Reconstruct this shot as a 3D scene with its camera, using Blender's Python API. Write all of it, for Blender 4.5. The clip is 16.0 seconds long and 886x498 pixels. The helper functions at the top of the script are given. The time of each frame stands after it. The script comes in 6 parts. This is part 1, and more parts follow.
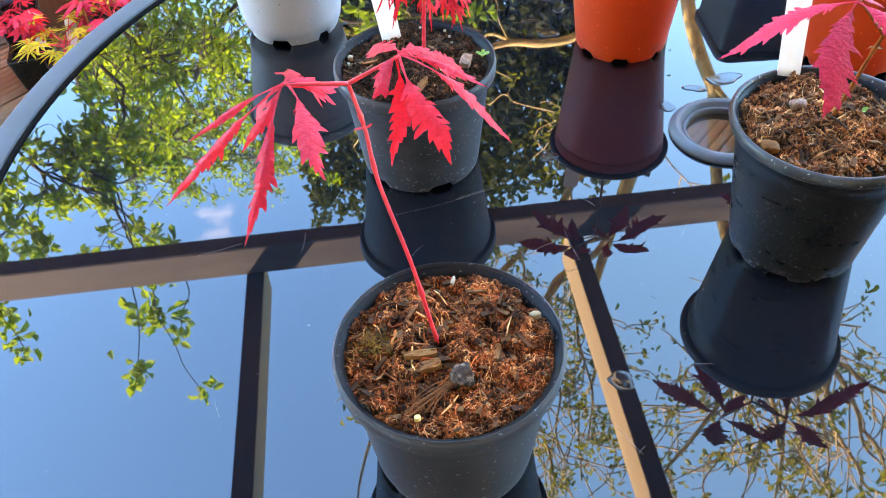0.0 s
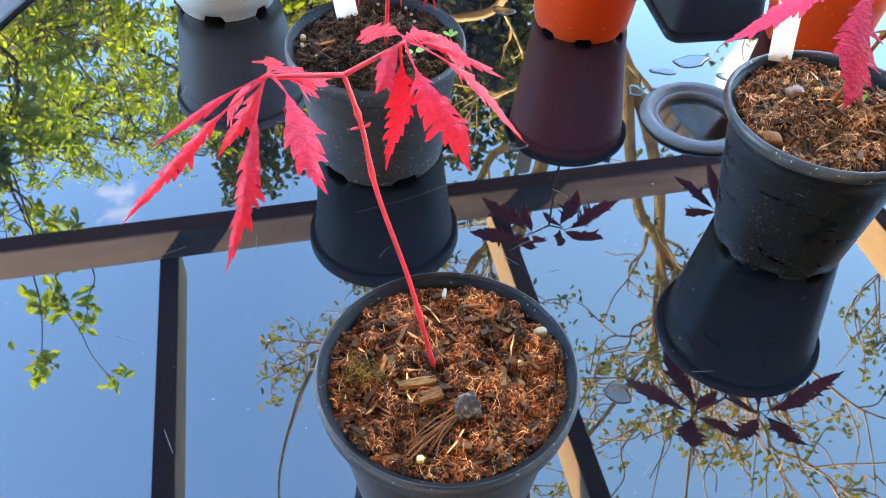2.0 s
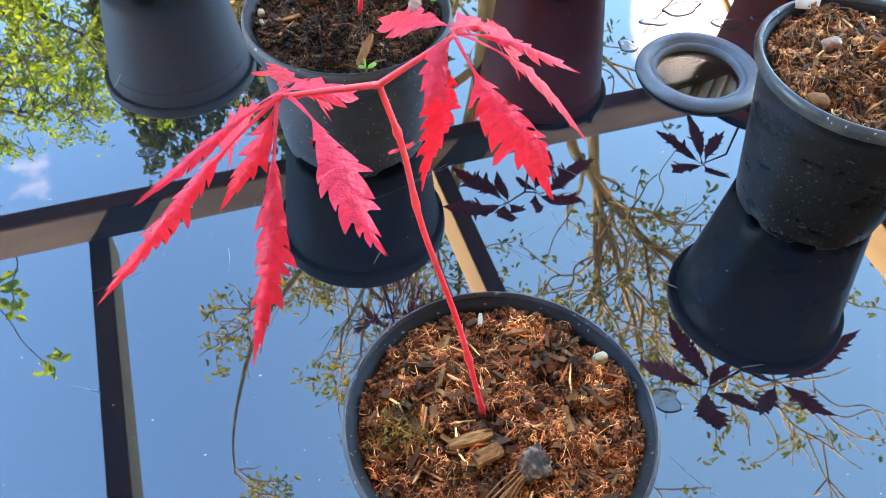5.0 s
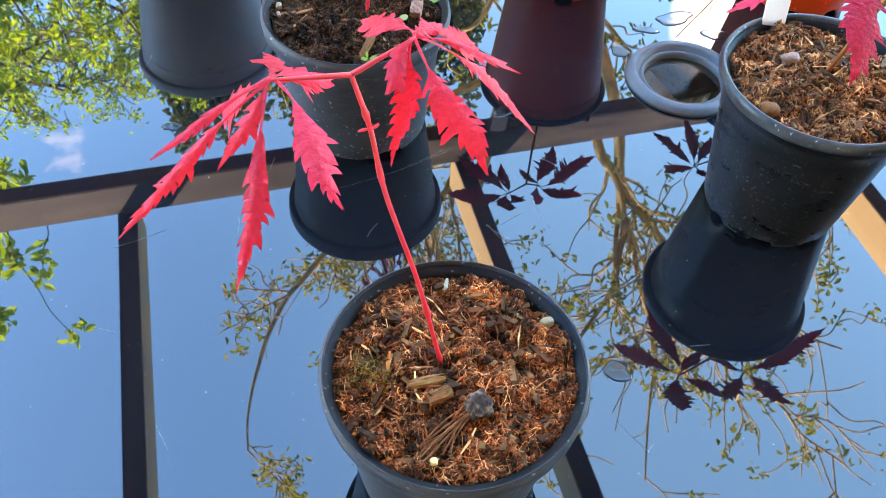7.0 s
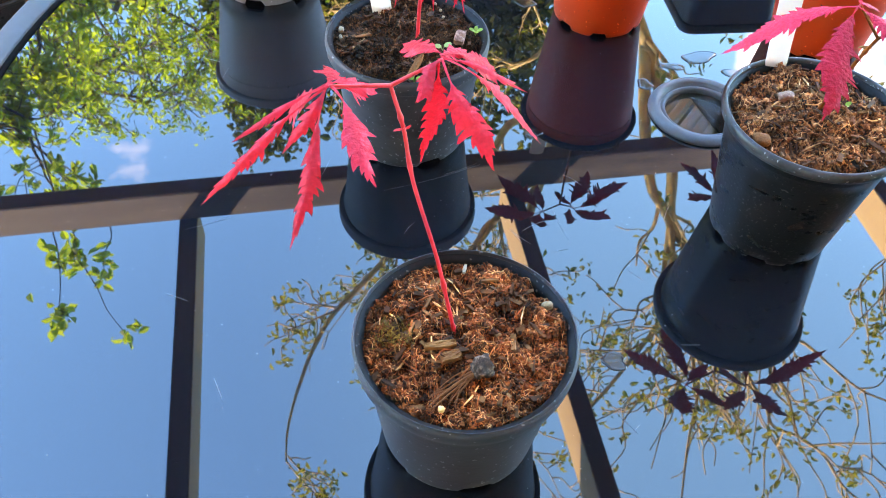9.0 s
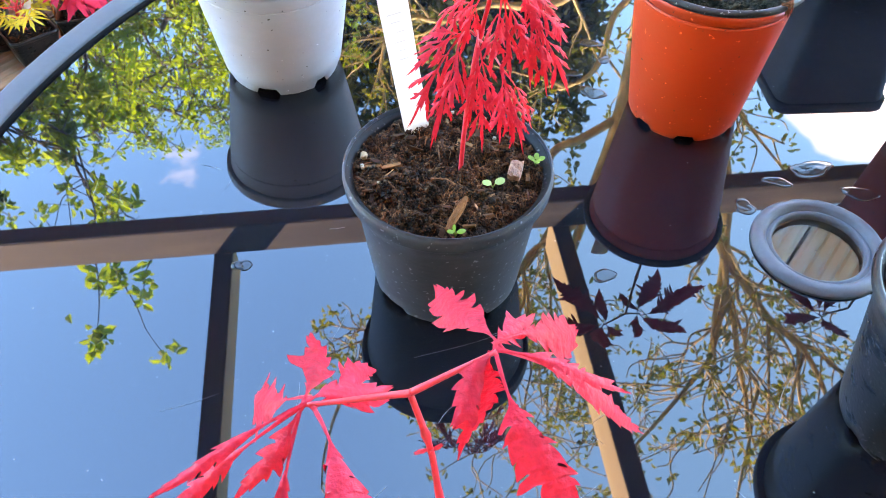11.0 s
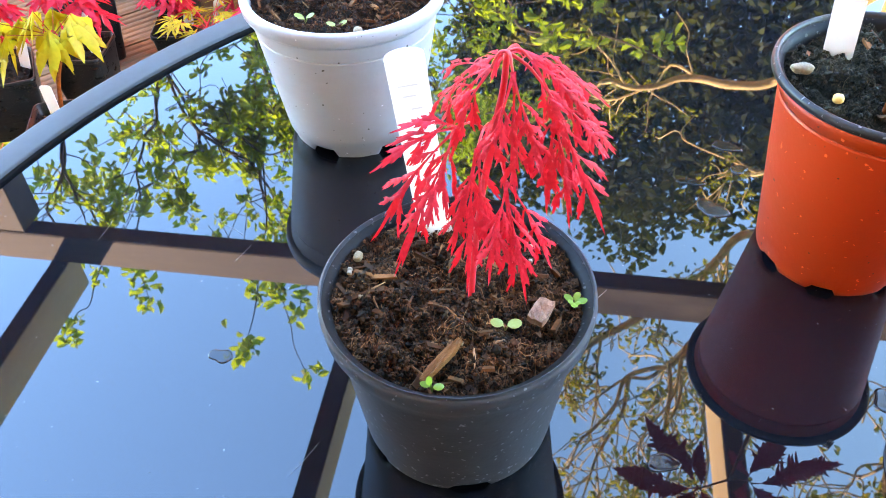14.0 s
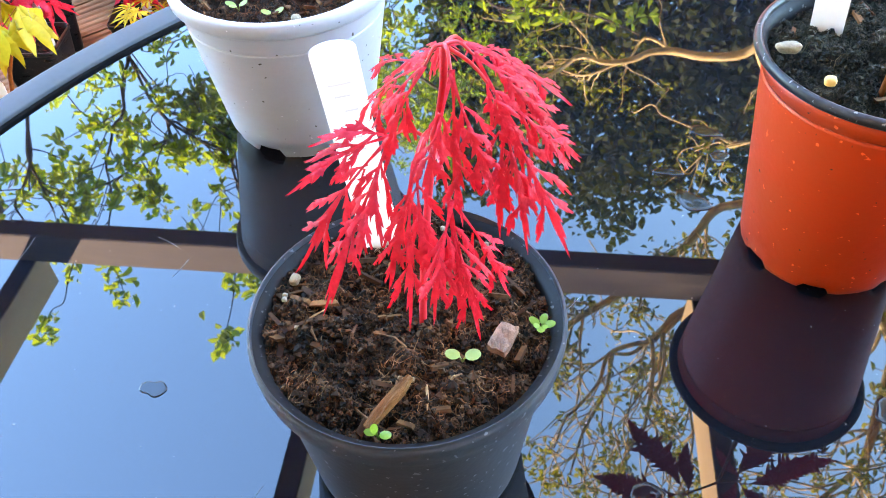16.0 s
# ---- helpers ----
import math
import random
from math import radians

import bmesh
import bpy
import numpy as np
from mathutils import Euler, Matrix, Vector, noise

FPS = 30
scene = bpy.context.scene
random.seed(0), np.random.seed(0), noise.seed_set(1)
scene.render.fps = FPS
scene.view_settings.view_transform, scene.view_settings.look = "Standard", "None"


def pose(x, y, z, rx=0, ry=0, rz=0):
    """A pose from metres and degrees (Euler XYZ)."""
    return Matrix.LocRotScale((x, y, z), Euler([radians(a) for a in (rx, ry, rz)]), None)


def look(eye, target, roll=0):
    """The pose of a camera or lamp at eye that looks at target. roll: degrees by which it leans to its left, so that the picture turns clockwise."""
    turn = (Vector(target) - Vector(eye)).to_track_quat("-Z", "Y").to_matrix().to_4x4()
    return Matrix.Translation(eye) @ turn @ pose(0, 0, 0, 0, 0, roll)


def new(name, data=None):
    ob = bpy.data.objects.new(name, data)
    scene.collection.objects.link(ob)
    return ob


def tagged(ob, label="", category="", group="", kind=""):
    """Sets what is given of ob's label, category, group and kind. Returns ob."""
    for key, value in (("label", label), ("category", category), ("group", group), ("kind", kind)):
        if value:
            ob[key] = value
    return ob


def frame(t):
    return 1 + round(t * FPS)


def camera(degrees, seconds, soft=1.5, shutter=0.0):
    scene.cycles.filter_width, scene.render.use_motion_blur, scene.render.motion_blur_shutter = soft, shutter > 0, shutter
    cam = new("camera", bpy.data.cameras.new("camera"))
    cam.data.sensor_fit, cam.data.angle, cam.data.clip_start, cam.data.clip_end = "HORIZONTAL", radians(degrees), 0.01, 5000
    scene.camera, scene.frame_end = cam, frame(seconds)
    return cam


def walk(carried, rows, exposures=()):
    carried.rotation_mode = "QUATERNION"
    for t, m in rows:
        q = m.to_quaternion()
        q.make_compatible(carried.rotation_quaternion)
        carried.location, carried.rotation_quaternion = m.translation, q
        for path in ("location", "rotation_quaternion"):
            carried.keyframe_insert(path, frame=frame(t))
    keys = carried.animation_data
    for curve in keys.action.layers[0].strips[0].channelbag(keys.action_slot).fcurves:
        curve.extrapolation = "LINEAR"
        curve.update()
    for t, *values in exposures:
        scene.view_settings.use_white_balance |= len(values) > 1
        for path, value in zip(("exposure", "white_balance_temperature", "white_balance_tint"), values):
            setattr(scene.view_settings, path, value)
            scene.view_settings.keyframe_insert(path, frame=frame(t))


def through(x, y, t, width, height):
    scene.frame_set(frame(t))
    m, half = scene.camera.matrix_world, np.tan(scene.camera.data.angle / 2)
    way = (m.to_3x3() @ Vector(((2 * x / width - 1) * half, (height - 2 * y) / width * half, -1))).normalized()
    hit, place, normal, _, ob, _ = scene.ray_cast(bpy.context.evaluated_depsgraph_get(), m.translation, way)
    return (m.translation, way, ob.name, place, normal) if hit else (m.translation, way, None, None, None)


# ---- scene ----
SKY_STRENGTH, SUN_STRENGTH, GLASS_IOR, DECK_TURN = 0.15, 4.0, 1.52, 52.7
EXPOSURES = [(0, 5.0, 9500, 31), (8.5, 5.02, 9250, 29), (11.0, 5.12, 9450, 34), (16, 5.12, 9550, 34)]
SKY_TINT = (0.42, 0.92, 1.17)
SHADE_WALL_TOP, POST_U = 6.3, -1.1
CLOUD = 7.0
CLOUD_BANKS = (((-0.3, 0.72, 0.625), 0.3, 6, 0.35), ((0.46, 0.715, 0.525), 2.0, 7.0, 0.52), ((-0.44, 0.77, 0.469), 1.0, 6.0, 0.4))

HAZE = ((0.5, 0.5, 0.7), 4, 42, 0.1)
cam = camera(55.58, 16.0, 1.0)
# seconds, eye, turn in degrees
ROWS = [
    (0.0, 0.0010, -0.0091, 1.0711, 45.68, 2.51, 0.08),
    (0.5, -0.0047, -0.0058, 1.0704, 45.55, 2.31, 0.28),
    (1.0, -0.0076, 0.0001, 1.0700, 45.30, 2.18, 0.28),
    (1.5, -0.0199, 0.0195, 1.0600, 44.73, 1.10, -1.01),
    (2.0, -0.0308, 0.0330, 1.0508, 43.94, -1.01, -4.84),
    (2.5, -0.0451, 0.0562, 1.0416, 43.38, -1.59, -9.04),
    (3.0, -0.0525, 0.0768, 1.0306, 42.64, -1.08, -11.38),
    (3.5, -0.0580, 0.0913, 1.0212, 41.66, -1.17, -11.91),
    (4.0, -0.0611, 0.1011, 1.0182, 41.28, -1.23, -11.94),
    (6.5, -0.0474, 0.0673, 1.0497, 39.46, -1.85, -8.85),
    (7.0, -0.0451, 0.0566, 1.0552, 39.93, -2.09, -7.82),
    (7.5, -0.0426, 0.0382, 1.0672, 40.50, -2.11, -6.59),
    (8.0, -0.0393, 0.0117, 1.0777, 41.23, -2.12, -5.30),
    (8.5, -0.0397, -0.0039, 1.0908, 41.57, -2.09, -4.09),
    (11.0, -0.0339, 0.1438, 1.0620, 42.26, -0.44, -0.05),
    (11.5, -0.0322, 0.1864, 1.0465, 43.24, -0.38, -0.23),
    (12.0, -0.0238, 0.2068, 1.0354, 44.04, -0.30, 0.05),
    (12.5, 0.0051, 0.2205, 1.0268, 45.20, -0.83, 2.91),
    (13.0, 0.0360, 0.2151, 1.0302, 45.79, 0.89, 11.07),
    (13.5, 0.0243, 0.2173, 1.0307, 45.87, 0.95, 15.01),
    (14.0, 0.0236, 0.2410, 1.0144, 45.84, 1.08, 15.09),
    (14.5, 0.0225, 0.2549, 1.0018, 45.40, 1.09, 14.63),
    (15.0, 0.0206, 0.2667, 0.9992, 45.06, 1.11, 14.01),
    (15.5, 0.0208, 0.2755, 0.9981, 44.49, 1.50, 13.17),
    (16.0, 0.0247, 0.2781, 0.9966, 44.43, 1.61, 12.72),
]
walk(cam, [(t, pose(x, y, z, rx, ry, rz)) for t, x, y, z, rx, ry, rz in ROWS], EXPOSURES)

# ---- light ----
SUN_ELEV, SUN_AZ = 50.0, 126.0     # degrees; azimuth turned to the left of straight ahead
world = bpy.data.worlds.new("sky")
scene.world = world
world.use_nodes = True
wn, wl = world.node_tree.nodes, world.node_tree.links
wn.clear()
w_out = wn.new("ShaderNodeOutputWorld")
w_bg = wn.new("ShaderNodeBackground")
w_sky = wn.new("ShaderNodeTexSky")
w_sky.sky_type = "NISHITA"
w_sky.sun_disc = False
w_sky.sun_elevation = radians(SUN_ELEV)
w_sky.sun_rotation = radians(-SUN_AZ)
w_sky.air_density, w_sky.dust_density, w_sky.ozone_density = 1.0, 0.0, 1.2
w_co = wn.new("ShaderNodeTexCoord")
w_map = wn.new("ShaderNodeMapping")
w_map.inputs["Scale"].default_value = (1.0, 1.0, 2.2)
w_map.inputs["Location"].default_value = (0.35, 0.1, 0.2)
w_noise = wn.new("ShaderNodeTexNoise")
w_noise.inputs["Scale"].default_value = 3.2
w_noise.inputs["Detail"].default_value = 7.0
w_noise.inputs["Roughness"].default_value = 0.55
w_ramp = wn.new("ShaderNodeValToRGB")
w_ramp.color_ramp.elements[0].position = 0.52
w_ramp.color_ramp.elements[1].position = 0.72
w_mix = wn.new("ShaderNodeMix")
w_mix.data_type = "RGBA"
w_mix.inputs["B"].default_value = (CLOUD, CLOUD * 1.01, CLOUD * 1.05, 1)
# scattered banks of fair-weather cloud, each about a direction of the sky
w_sum = None
for way, near, far, thick in CLOUD_BANKS:
    dot = wn.new("ShaderNodeVectorMath")
    dot.operation = "DOT_PRODUCT"
    dot.inputs[1].default_value = Vector(way).normalized()
    wl.new(w_co.outputs["Generated"], dot.inputs[0])
    rng_ = wn.new("ShaderNodeMapRange")
    rng_.interpolation_type = "SMOOTHSTEP"
    rng_.inputs["From Min"].default_value, rng_.inputs["From Max"].default_value = math.cos(radians(far)), math.cos(radians(near))
    rng_.inputs["To Min"].default_value, rng_.inputs["To Max"].default_value = 0.0, thick
    wl.new(dot.outputs["Value"], rng_.inputs["Value"])
    if w_sum is None:
        w_sum = rng_.outputs[0]
    else:
        add = wn.new("ShaderNodeMath")
        add.operation = "MAXIMUM"
        wl.new(w_sum, add.inputs[0])
        wl.new(rng_.outputs[0], add.inputs[1])
        w_sum = add.outputs[0]
w_add = wn.new("ShaderNodeMath")
w_add.operation = "ADD"
w_off = wn.new("ShaderNodeMath")
w_off.operation = "SUBTRACT"
w_off.inputs[1].default_value = 0.3
wl.new(w_noise.outputs["Fac"], w_off.inputs[0])
wl.new(w_off.outputs[0], w_add.inputs[0])
wl.new(w_sum, w_add.inputs[1])
wl.new(w_add.outputs[0], w_ramp.inputs["Fac"])
wl.new(w_co.outputs["Generated"], w_map.inputs["Vector"])
wl.new(w_map.outputs[0], w_noise.inputs["Vector"])
wl.new(w_ramp.outputs["Color"], w_mix.inputs["Factor"])
w_tint = wn.new("ShaderNodeMix")
w_tint.data_type, w_tint.blend_type = "RGBA", "MULTIPLY"
w_tint.inputs["Factor"].default_value = 1.0
w_tint.inputs["B"].default_value = (*SKY_TINT, 1)
wl.new(w_sky.outputs[0], w_tint.inputs["A"])
wl.new(w_tint.outputs["Result"], w_mix.inputs["A"])
# a thin bright haze on one side of the sky
h_dot = wn.new("ShaderNodeVectorMath")
h_dot.operation = "DOT_PRODUCT"
h_dot.inputs[1].default_value = Vector(HAZE[0]).normalized()
wl.new(w_co.outputs["Generated"], h_dot.inputs[0])
h_rng = wn.new("ShaderNodeMapRange")
h_rng.interpolation_type = "SMOOTHSTEP"
h_rng.inputs["From Min"].default_value, h_rng.inputs["From Max"].default_value = math.cos(radians(HAZE[2])), math.cos(radians(HAZE[1]))
h_rng.inputs["To Min"].default_value, h_rng.inputs["To Max"].default_value = 0.0, HAZE[3]
wl.new(h_dot.outputs["Value"], h_rng.inputs["Value"])
h_mix = wn.new("ShaderNodeMix")
h_mix.data_type = "RGBA"
h_mix.inputs["B"].default_value = (CLOUD * 0.34, CLOUD * 0.95, CLOUD * 1.5, 1)
wl.new(h_rng.outputs[0], h_mix.inputs["Factor"])
wl.new(w_mix.outputs["Result"], h_mix.inputs["A"])
wl.new(h_mix.outputs["Result"], w_bg.inputs["Color"])
wl.new(w_bg.outputs[0], w_out.inputs["Surface"])
w_bg.inputs["Strength"].default_value = SKY_STRENGTH

sun = new("sun", bpy.data.lights.new("sun", "SUN"))
sun.data.energy, sun.data.angle, sun.data.color = SUN_STRENGTH, radians(0.6), (1.0, 0.93, 0.82)
sx, sy = -math.sin(radians(SUN_AZ)), math.cos(radians(SUN_AZ))
ce, se = math.cos(radians(SUN_ELEV)), math.sin(radians(SUN_ELEV))
sun.matrix_world = look((6 * sx * ce, 6 * sy * ce, 6 * se + 1), (0, 0, 1))

# ---- materials ----
def material(name, colour, rough=0.5, metal=0.0, ior=1.5):
    m = bpy.data.materials.new(name)
    m.use_nodes = True
    b = m.node_tree.nodes["Principled BSDF"]
    b.inputs["Base Color"].default_value = (*colour, 1)
    b.inputs["Roughness"].default_value = rough
    b.inputs["Metallic"].default_value = metal
    b.inputs["IOR"].default_value = ior
    return m


def node(m, kind, **sockets):
    n = m.node_tree.nodes.new("ShaderNode" + kind)
    for k, v in sockets.items():
        n.inputs[k.replace("_", " ")].default_value = v
    return n


def link(m, a, b):
    m.node_tree.links.new(a, b)


def bsdf(m):
    return m.node_tree.nodes["Principled BSDF"]


def grain(m, colours, scale, detail=6.0, stretch=(1, 1, 1), rough=(0.4, 0.7), bump=0.2, bump_scale=None, dist=0.001):
    """Colour, gloss and relief from noise at two scales, in the object's own metres."""
    co = node(m, "TexCoord")
    mp = node(m, "Mapping", Scale=stretch)
    link(m, co.outputs["Object"], mp.inputs["Vector"])
    n1 = node(m, "TexNoise", Scale=scale, Detail=detail, Roughness=0.6)
    n2 = node(m, "TexNoise", Scale=(bump_scale or scale * 9), Detail=4.0, Roughness=0.7)
    link(m, mp.outputs[0], n1.inputs["Vector"])
    link(m, mp.outputs[0], n2.inputs["Vector"])
    add = node(m, "Math")
    add.operation = "MULTIPLY_ADD"
    add.inputs[1].default_value = 0.35
    link(m, n2.outputs["Fac"], add.inputs[0])
    sub = node(m, "Math")
    sub.operation = "SUBTRACT"
    sub.inputs[1].default_value = 0.175
    link(m, n1.outputs["Fac"], sub.inputs[0])
    link(m, sub.outputs[0], add.inputs[2])
    ramp = node(m, "ValToRGB")
    cr = ramp.color_ramp
    cr.elements[0].position, cr.elements[1].position = 0.3, 0.7
    cr.elements[0].color, cr.elements[1].color = (*colours[0], 1), (*colours[-1], 1)
    for i, c in enumerate(colours[1:-1]):
        e = cr.elements.new(0.3 + 0.4 * (i + 1) / (len(colours) - 1))
        e.color = (*c, 1)
    link(m, add.outputs[0], ramp.inputs["Fac"])
    link(m, ramp.outputs["Color"], bsdf(m).inputs["Base Color"])
    mr = node(m, "MapRange", To_Min=rough[0], To_Max=rough[1])
    link(m, n1.outputs["Fac"], mr.inputs["Value"])
    link(m, mr.outputs[0], bsdf(m).inputs["Roughness"])
    bp = node(m, "Bump", Strength=bump, Distance=dist)
    link(m, n2.outputs["Fac"], bp.inputs["Height"])
    link(m, bp.outputs[0], bsdf(m).inputs["Normal"])
    return ramp


def island_colours(m, colours, rough=0.85, gloss=0.12):
    """Each loose piece of a mesh takes a colour of its own."""
    g = node(m, "NewGeometry")
    ramp = node(m, "ValToRGB")
    cr = ramp.color_ramp
    cr.elements[0].position, cr.elements[1].position = 0.0, 1.0
    cr.elements[0].color, cr.elements[1].color = (*colours[0], 1), (*colours[-1], 1)
    for i, c in enumerate(colours[1:-1]):
        e = cr.elements.new((i + 1) / (len(colours) - 1))
        e.color = (*c, 1)
    link(m, g.outputs["Random Per Island"], ramp.inputs["Fac"])
    co = node(m, "TexCoord")
    n = node(m, "TexNoise", Scale=900.0, Detail=3.0)
    link(m, co.outputs["Object"], n.inputs["Vector"])
    big = node(m, "TexNoise", Scale=95.0, Detail=3.0, Roughness=0.6)
    link(m, co.outputs["Object"], big.inputs["Vector"])
    mb = node(m, "MapRange", From_Min=0.36, From_Max=0.65, To_Min=0.28, To_Max=1.5)
    link(m, big.outputs["Fac"], mb.inputs["Value"])
    m0 = node(m, "MapRange", To_Min=0.6, To_Max=1.35)
    link(m, n.outputs["Fac"], m0.inputs["Value"])
    mr = node(m, "Math")
    mr.operation = "MULTIPLY"
    link(m, m0.outputs[0], mr.inputs[0])
    link(m, mb.outputs[0], mr.inputs[1])
    mx = node(m, "Mix")
    mx.data_type, mx.blend_type = "RGBA", "MULTIPLY"
    mx.inputs["Factor"].default_value = 1.0
    link(m, ramp.outputs["Color"], mx.inputs["A"])
    link(m, mr.outputs[0], mx.inputs["B"])
    link(m, mx.outputs["Result"], bsdf(m).inputs["Base Color"])
    bsdf(m).inputs["Roughness"].default_value = rough
    bsdf(m).inputs["Specular IOR Level"].default_value = gloss
    return m


def dusty(m, base, dust, amount=0.5, rough=(0.32, 0.6), speck_scale=420.0, speck=0.66, splash=0.07, grit=0.0):
    """Plastic with smeared dust and specks of compost stuck to it."""
    co = node(m, "TexCoord")
    mp = node(m, "Mapping", Scale=(1, 1, 2.2))
    link(m, co.outputs["Object"], mp.inputs["Vector"])
    n1 = node(m, "TexNoise", Scale=38.0, Detail=8.0, Roughness=0.65)
    link(m, mp.outputs[0], n1.inputs["Vector"])
    n2 = node(m, "TexNoise", Scale=speck_scale, Detail=2.0, Roughness=0.5)
    link(m, co.outputs["Object"], n2.inputs["Vector"])
    r1 = node(m, "ValToRGB")
    r1.color_ramp.elements[0].position, r1.color_ramp.elements[1].position = 0.35, 0.75
    link(m, n1.outputs["Fac"], r1.inputs["Fac"])
    r2 = node(m, "ValToRGB")
    r2.color_ramp.elements[0].position, r2.color_ramp.elements[1].position = speck, speck + 0.04
    sep = node(m, "SeparateXYZ")
    link(m, co.outputs["Object"], sep.inputs[0])
    low = node(m, "MapRange", From_Min=0.0, From_Max=0.018, To_Min=splash, To_Max=0.0)
    link(m, sep.outputs["Z"], low.inputs["Value"])
    spl = node(m, "Math")
    spl.operation = "ADD"
    link(m, n2.outputs["Fac"], spl.inputs[0])
    link(m, low.outputs[0], spl.inputs[1])
    link(m, spl.outputs[0], r2.inputs["Fac"])
    f1 = node(m, "Math")
    f1.operation = "MULTIPLY"
    f1.inputs[1].default_value = amount
    link(m, r1.outputs["Color"], f1.inputs[0])
    a = node(m, "Mix")
    a.data_type = "RGBA"
    a.inputs["A"].default_value, a.inputs["B"].default_value = (*base, 1), (*dust, 1)
    link(m, f1.outputs[0], a.inputs["Factor"])
    b = node(m, "Mix")
    b.data_type = "RGBA"
    b.inputs["B"].default_value = (*[min(1, d * 2.4 + 0.03) for d in dust], 1)
    link(m, a.outputs["Result"], b.inputs["A"])
    link(m, r2.outputs["Color"], b.inputs["Factor"])
    if grit:
        n3 = node(m, "TexNoise", Scale=380.0, Detail=1.0, Roughness=0.4)
        link(m, co.outputs["Object"], n3.inputs["Vector"])
        r3 = node(m, "ValToRGB")
        r3.color_ramp.elements[0].position, r3.color_ramp.elements[1].position = grit, grit + 0.03
        link(m, n3.outputs["Fac"], r3.inputs["Fac"])
        g3 = node(m, "Mix")
        g3.data_type = "RGBA"
        g3.inputs["B"].default_value = (0.035, 0.024, 0.016, 1)
        link(m, b.outputs["Result"], g3.inputs["A"])
        link(m, r3.outputs["Color"], g3.inputs["Factor"])
        b = g3
    link(m, b.outputs["Result"], bsdf(m).inputs["Base Color"])
    mr = node(m, "MapRange", To_Min=rough[0], To_Max=rough[1])
    link(m, n1.outputs["Fac"], mr.inputs["Value"])
    link(m, mr.outputs[0], bsdf(m).inputs["Roughness"])
    bp = node(m, "Bump", Strength=0.25, Distance=0.0004)
    link(m, n2.outputs["Fac"], bp.inputs["Height"])
    link(m, bp.outputs[0], bsdf(m).inputs["Normal"])
    return m


def leafy(name, colours, through_colour, scale=260.0, through=0.45, rough=0.42):
    """Thin leaf: a glossy blistered face and light that comes through."""
    m = material(name, colours[0], rough)
    co = node(m, "TexCoord")
    n = node(m, "TexNoise", Scale=scale, Detail=4.0)
    link(m, co.outputs["Object"], n.inputs["Vector"])
    g = node(m, "NewGeometry")
    mixf = node(m, "Math")
    mixf.operation = "MULTIPLY_ADD"
    mixf.inputs[1].default_value = 0.5
    link(m, g.outputs["Random Per Island"], mixf.inputs[0])
    hf = node(m, "Math")
    hf.operation = "MULTIPLY_ADD"
    hf.inputs[1].default_value, hf.inputs[2].default_value = 1.2, -0.35
    link(m, n.outputs["Fac"], hf.inputs[0])
    link(m, hf.outputs[0], mixf.inputs[2])
    ramp = node(m, "ValToRGB")
    cr = ramp.color_ramp
    cr.elements[0].position, cr.elements[1].position = 0.15, 0.85
    cr.elements[0].color, cr.elements[1].color = (*colours[0], 1), (*colours[-1], 1)
    link(m, mixf.outputs[0], ramp.inputs["Fac"])
    link(m, ramp.outputs["Color"], bsdf(m).inputs["Base Color"])
    bp = node(m, "Bump", Strength=0.9, Distance=0.0009)
    link(m, n.outputs["Fac"], bp.inputs["Height"])
    link(m, bp.outputs[0], bsdf(m).inputs["Normal"])
    bsdf(m).inputs["Specular IOR Level"].default_value = 0.32
    tr = node(m, "BsdfTranslucent", Color=(*through_colour, 1))
    mix = node(m, "MixShader", Fac=through)
    out = m.node_tree.nodes["Material Output"]
    link(m, bsdf(m).outputs[0], mix.inputs[1])
    link(m, tr.outputs[0], mix.inputs[2])
    link(m, mix.outputs[0], out.inputs["Surface"])
    return m


# smoked table glass, with faint dust and hairline scratches
M_GLASS = material("smoked_glass", (0.0042, 0.005, 0.0068), 0.016, ior=GLASS_IOR)
_co = node(M_GLASS, "TexCoord")
_n = node(M_GLASS, "TexNoise", Scale=520.0, Detail=1.0)
link(M_GLASS, _co.outputs["Object"], _n.inputs["Vector"])
_r = node(M_GLASS, "ValToRGB")
_r.color_ramp.elements[0].position, _r.color_ramp.elements[1].position = 0.79, 0.82
_r.color_ramp.elements[0].color, _r.color_ramp.elements[1].color = (0.0042, 0.005, 0.0068, 1), (0.16, 0.15, 0.14, 1)
link(M_GLASS, _n.outputs["Fac"], _r.inputs["Fac"])
link(M_GLASS, _r.outputs["Color"], bsdf(M_GLASS).inputs["Base Color"])

M_RIM = material("grey_painted_metal", (0.16, 0.19, 0.22), 0.38, 0.0)
grain(M_RIM, [(0.046, 0.056, 0.064), (0.06, 0.071, 0.08)], 30, rough=(0.55, 0.7), bump=0.03)
bsdf(M_RIM).inputs["IOR"].default_value = 1.33
M_GASKET = material("black_gasket", (0.004, 0.004, 0.004), 0.9, ior=1.15)
M_RING = material("grey_plastic_ring", (0.2, 0.23, 0.28), 0.45)
grain(M_RING, [(0.058, 0.062, 0.07), (0.085, 0.09, 0.1)], 60, rough=(0.38, 0.55), bump=0.06)
bsdf(M_RING).inputs["IOR"].default_value = 1.36
M_POT_GREY = dusty(material("dusty_black_plastic", (0.02, 0.02, 0.02), 0.5), (0.0205, 0.0222, 0.0295), (0.065, 0.068, 0.083), 0.75, (0.4, 0.62), 420.0, 0.672)
bsdf(M_POT_GREY).inputs["IOR"].default_value = 1.38
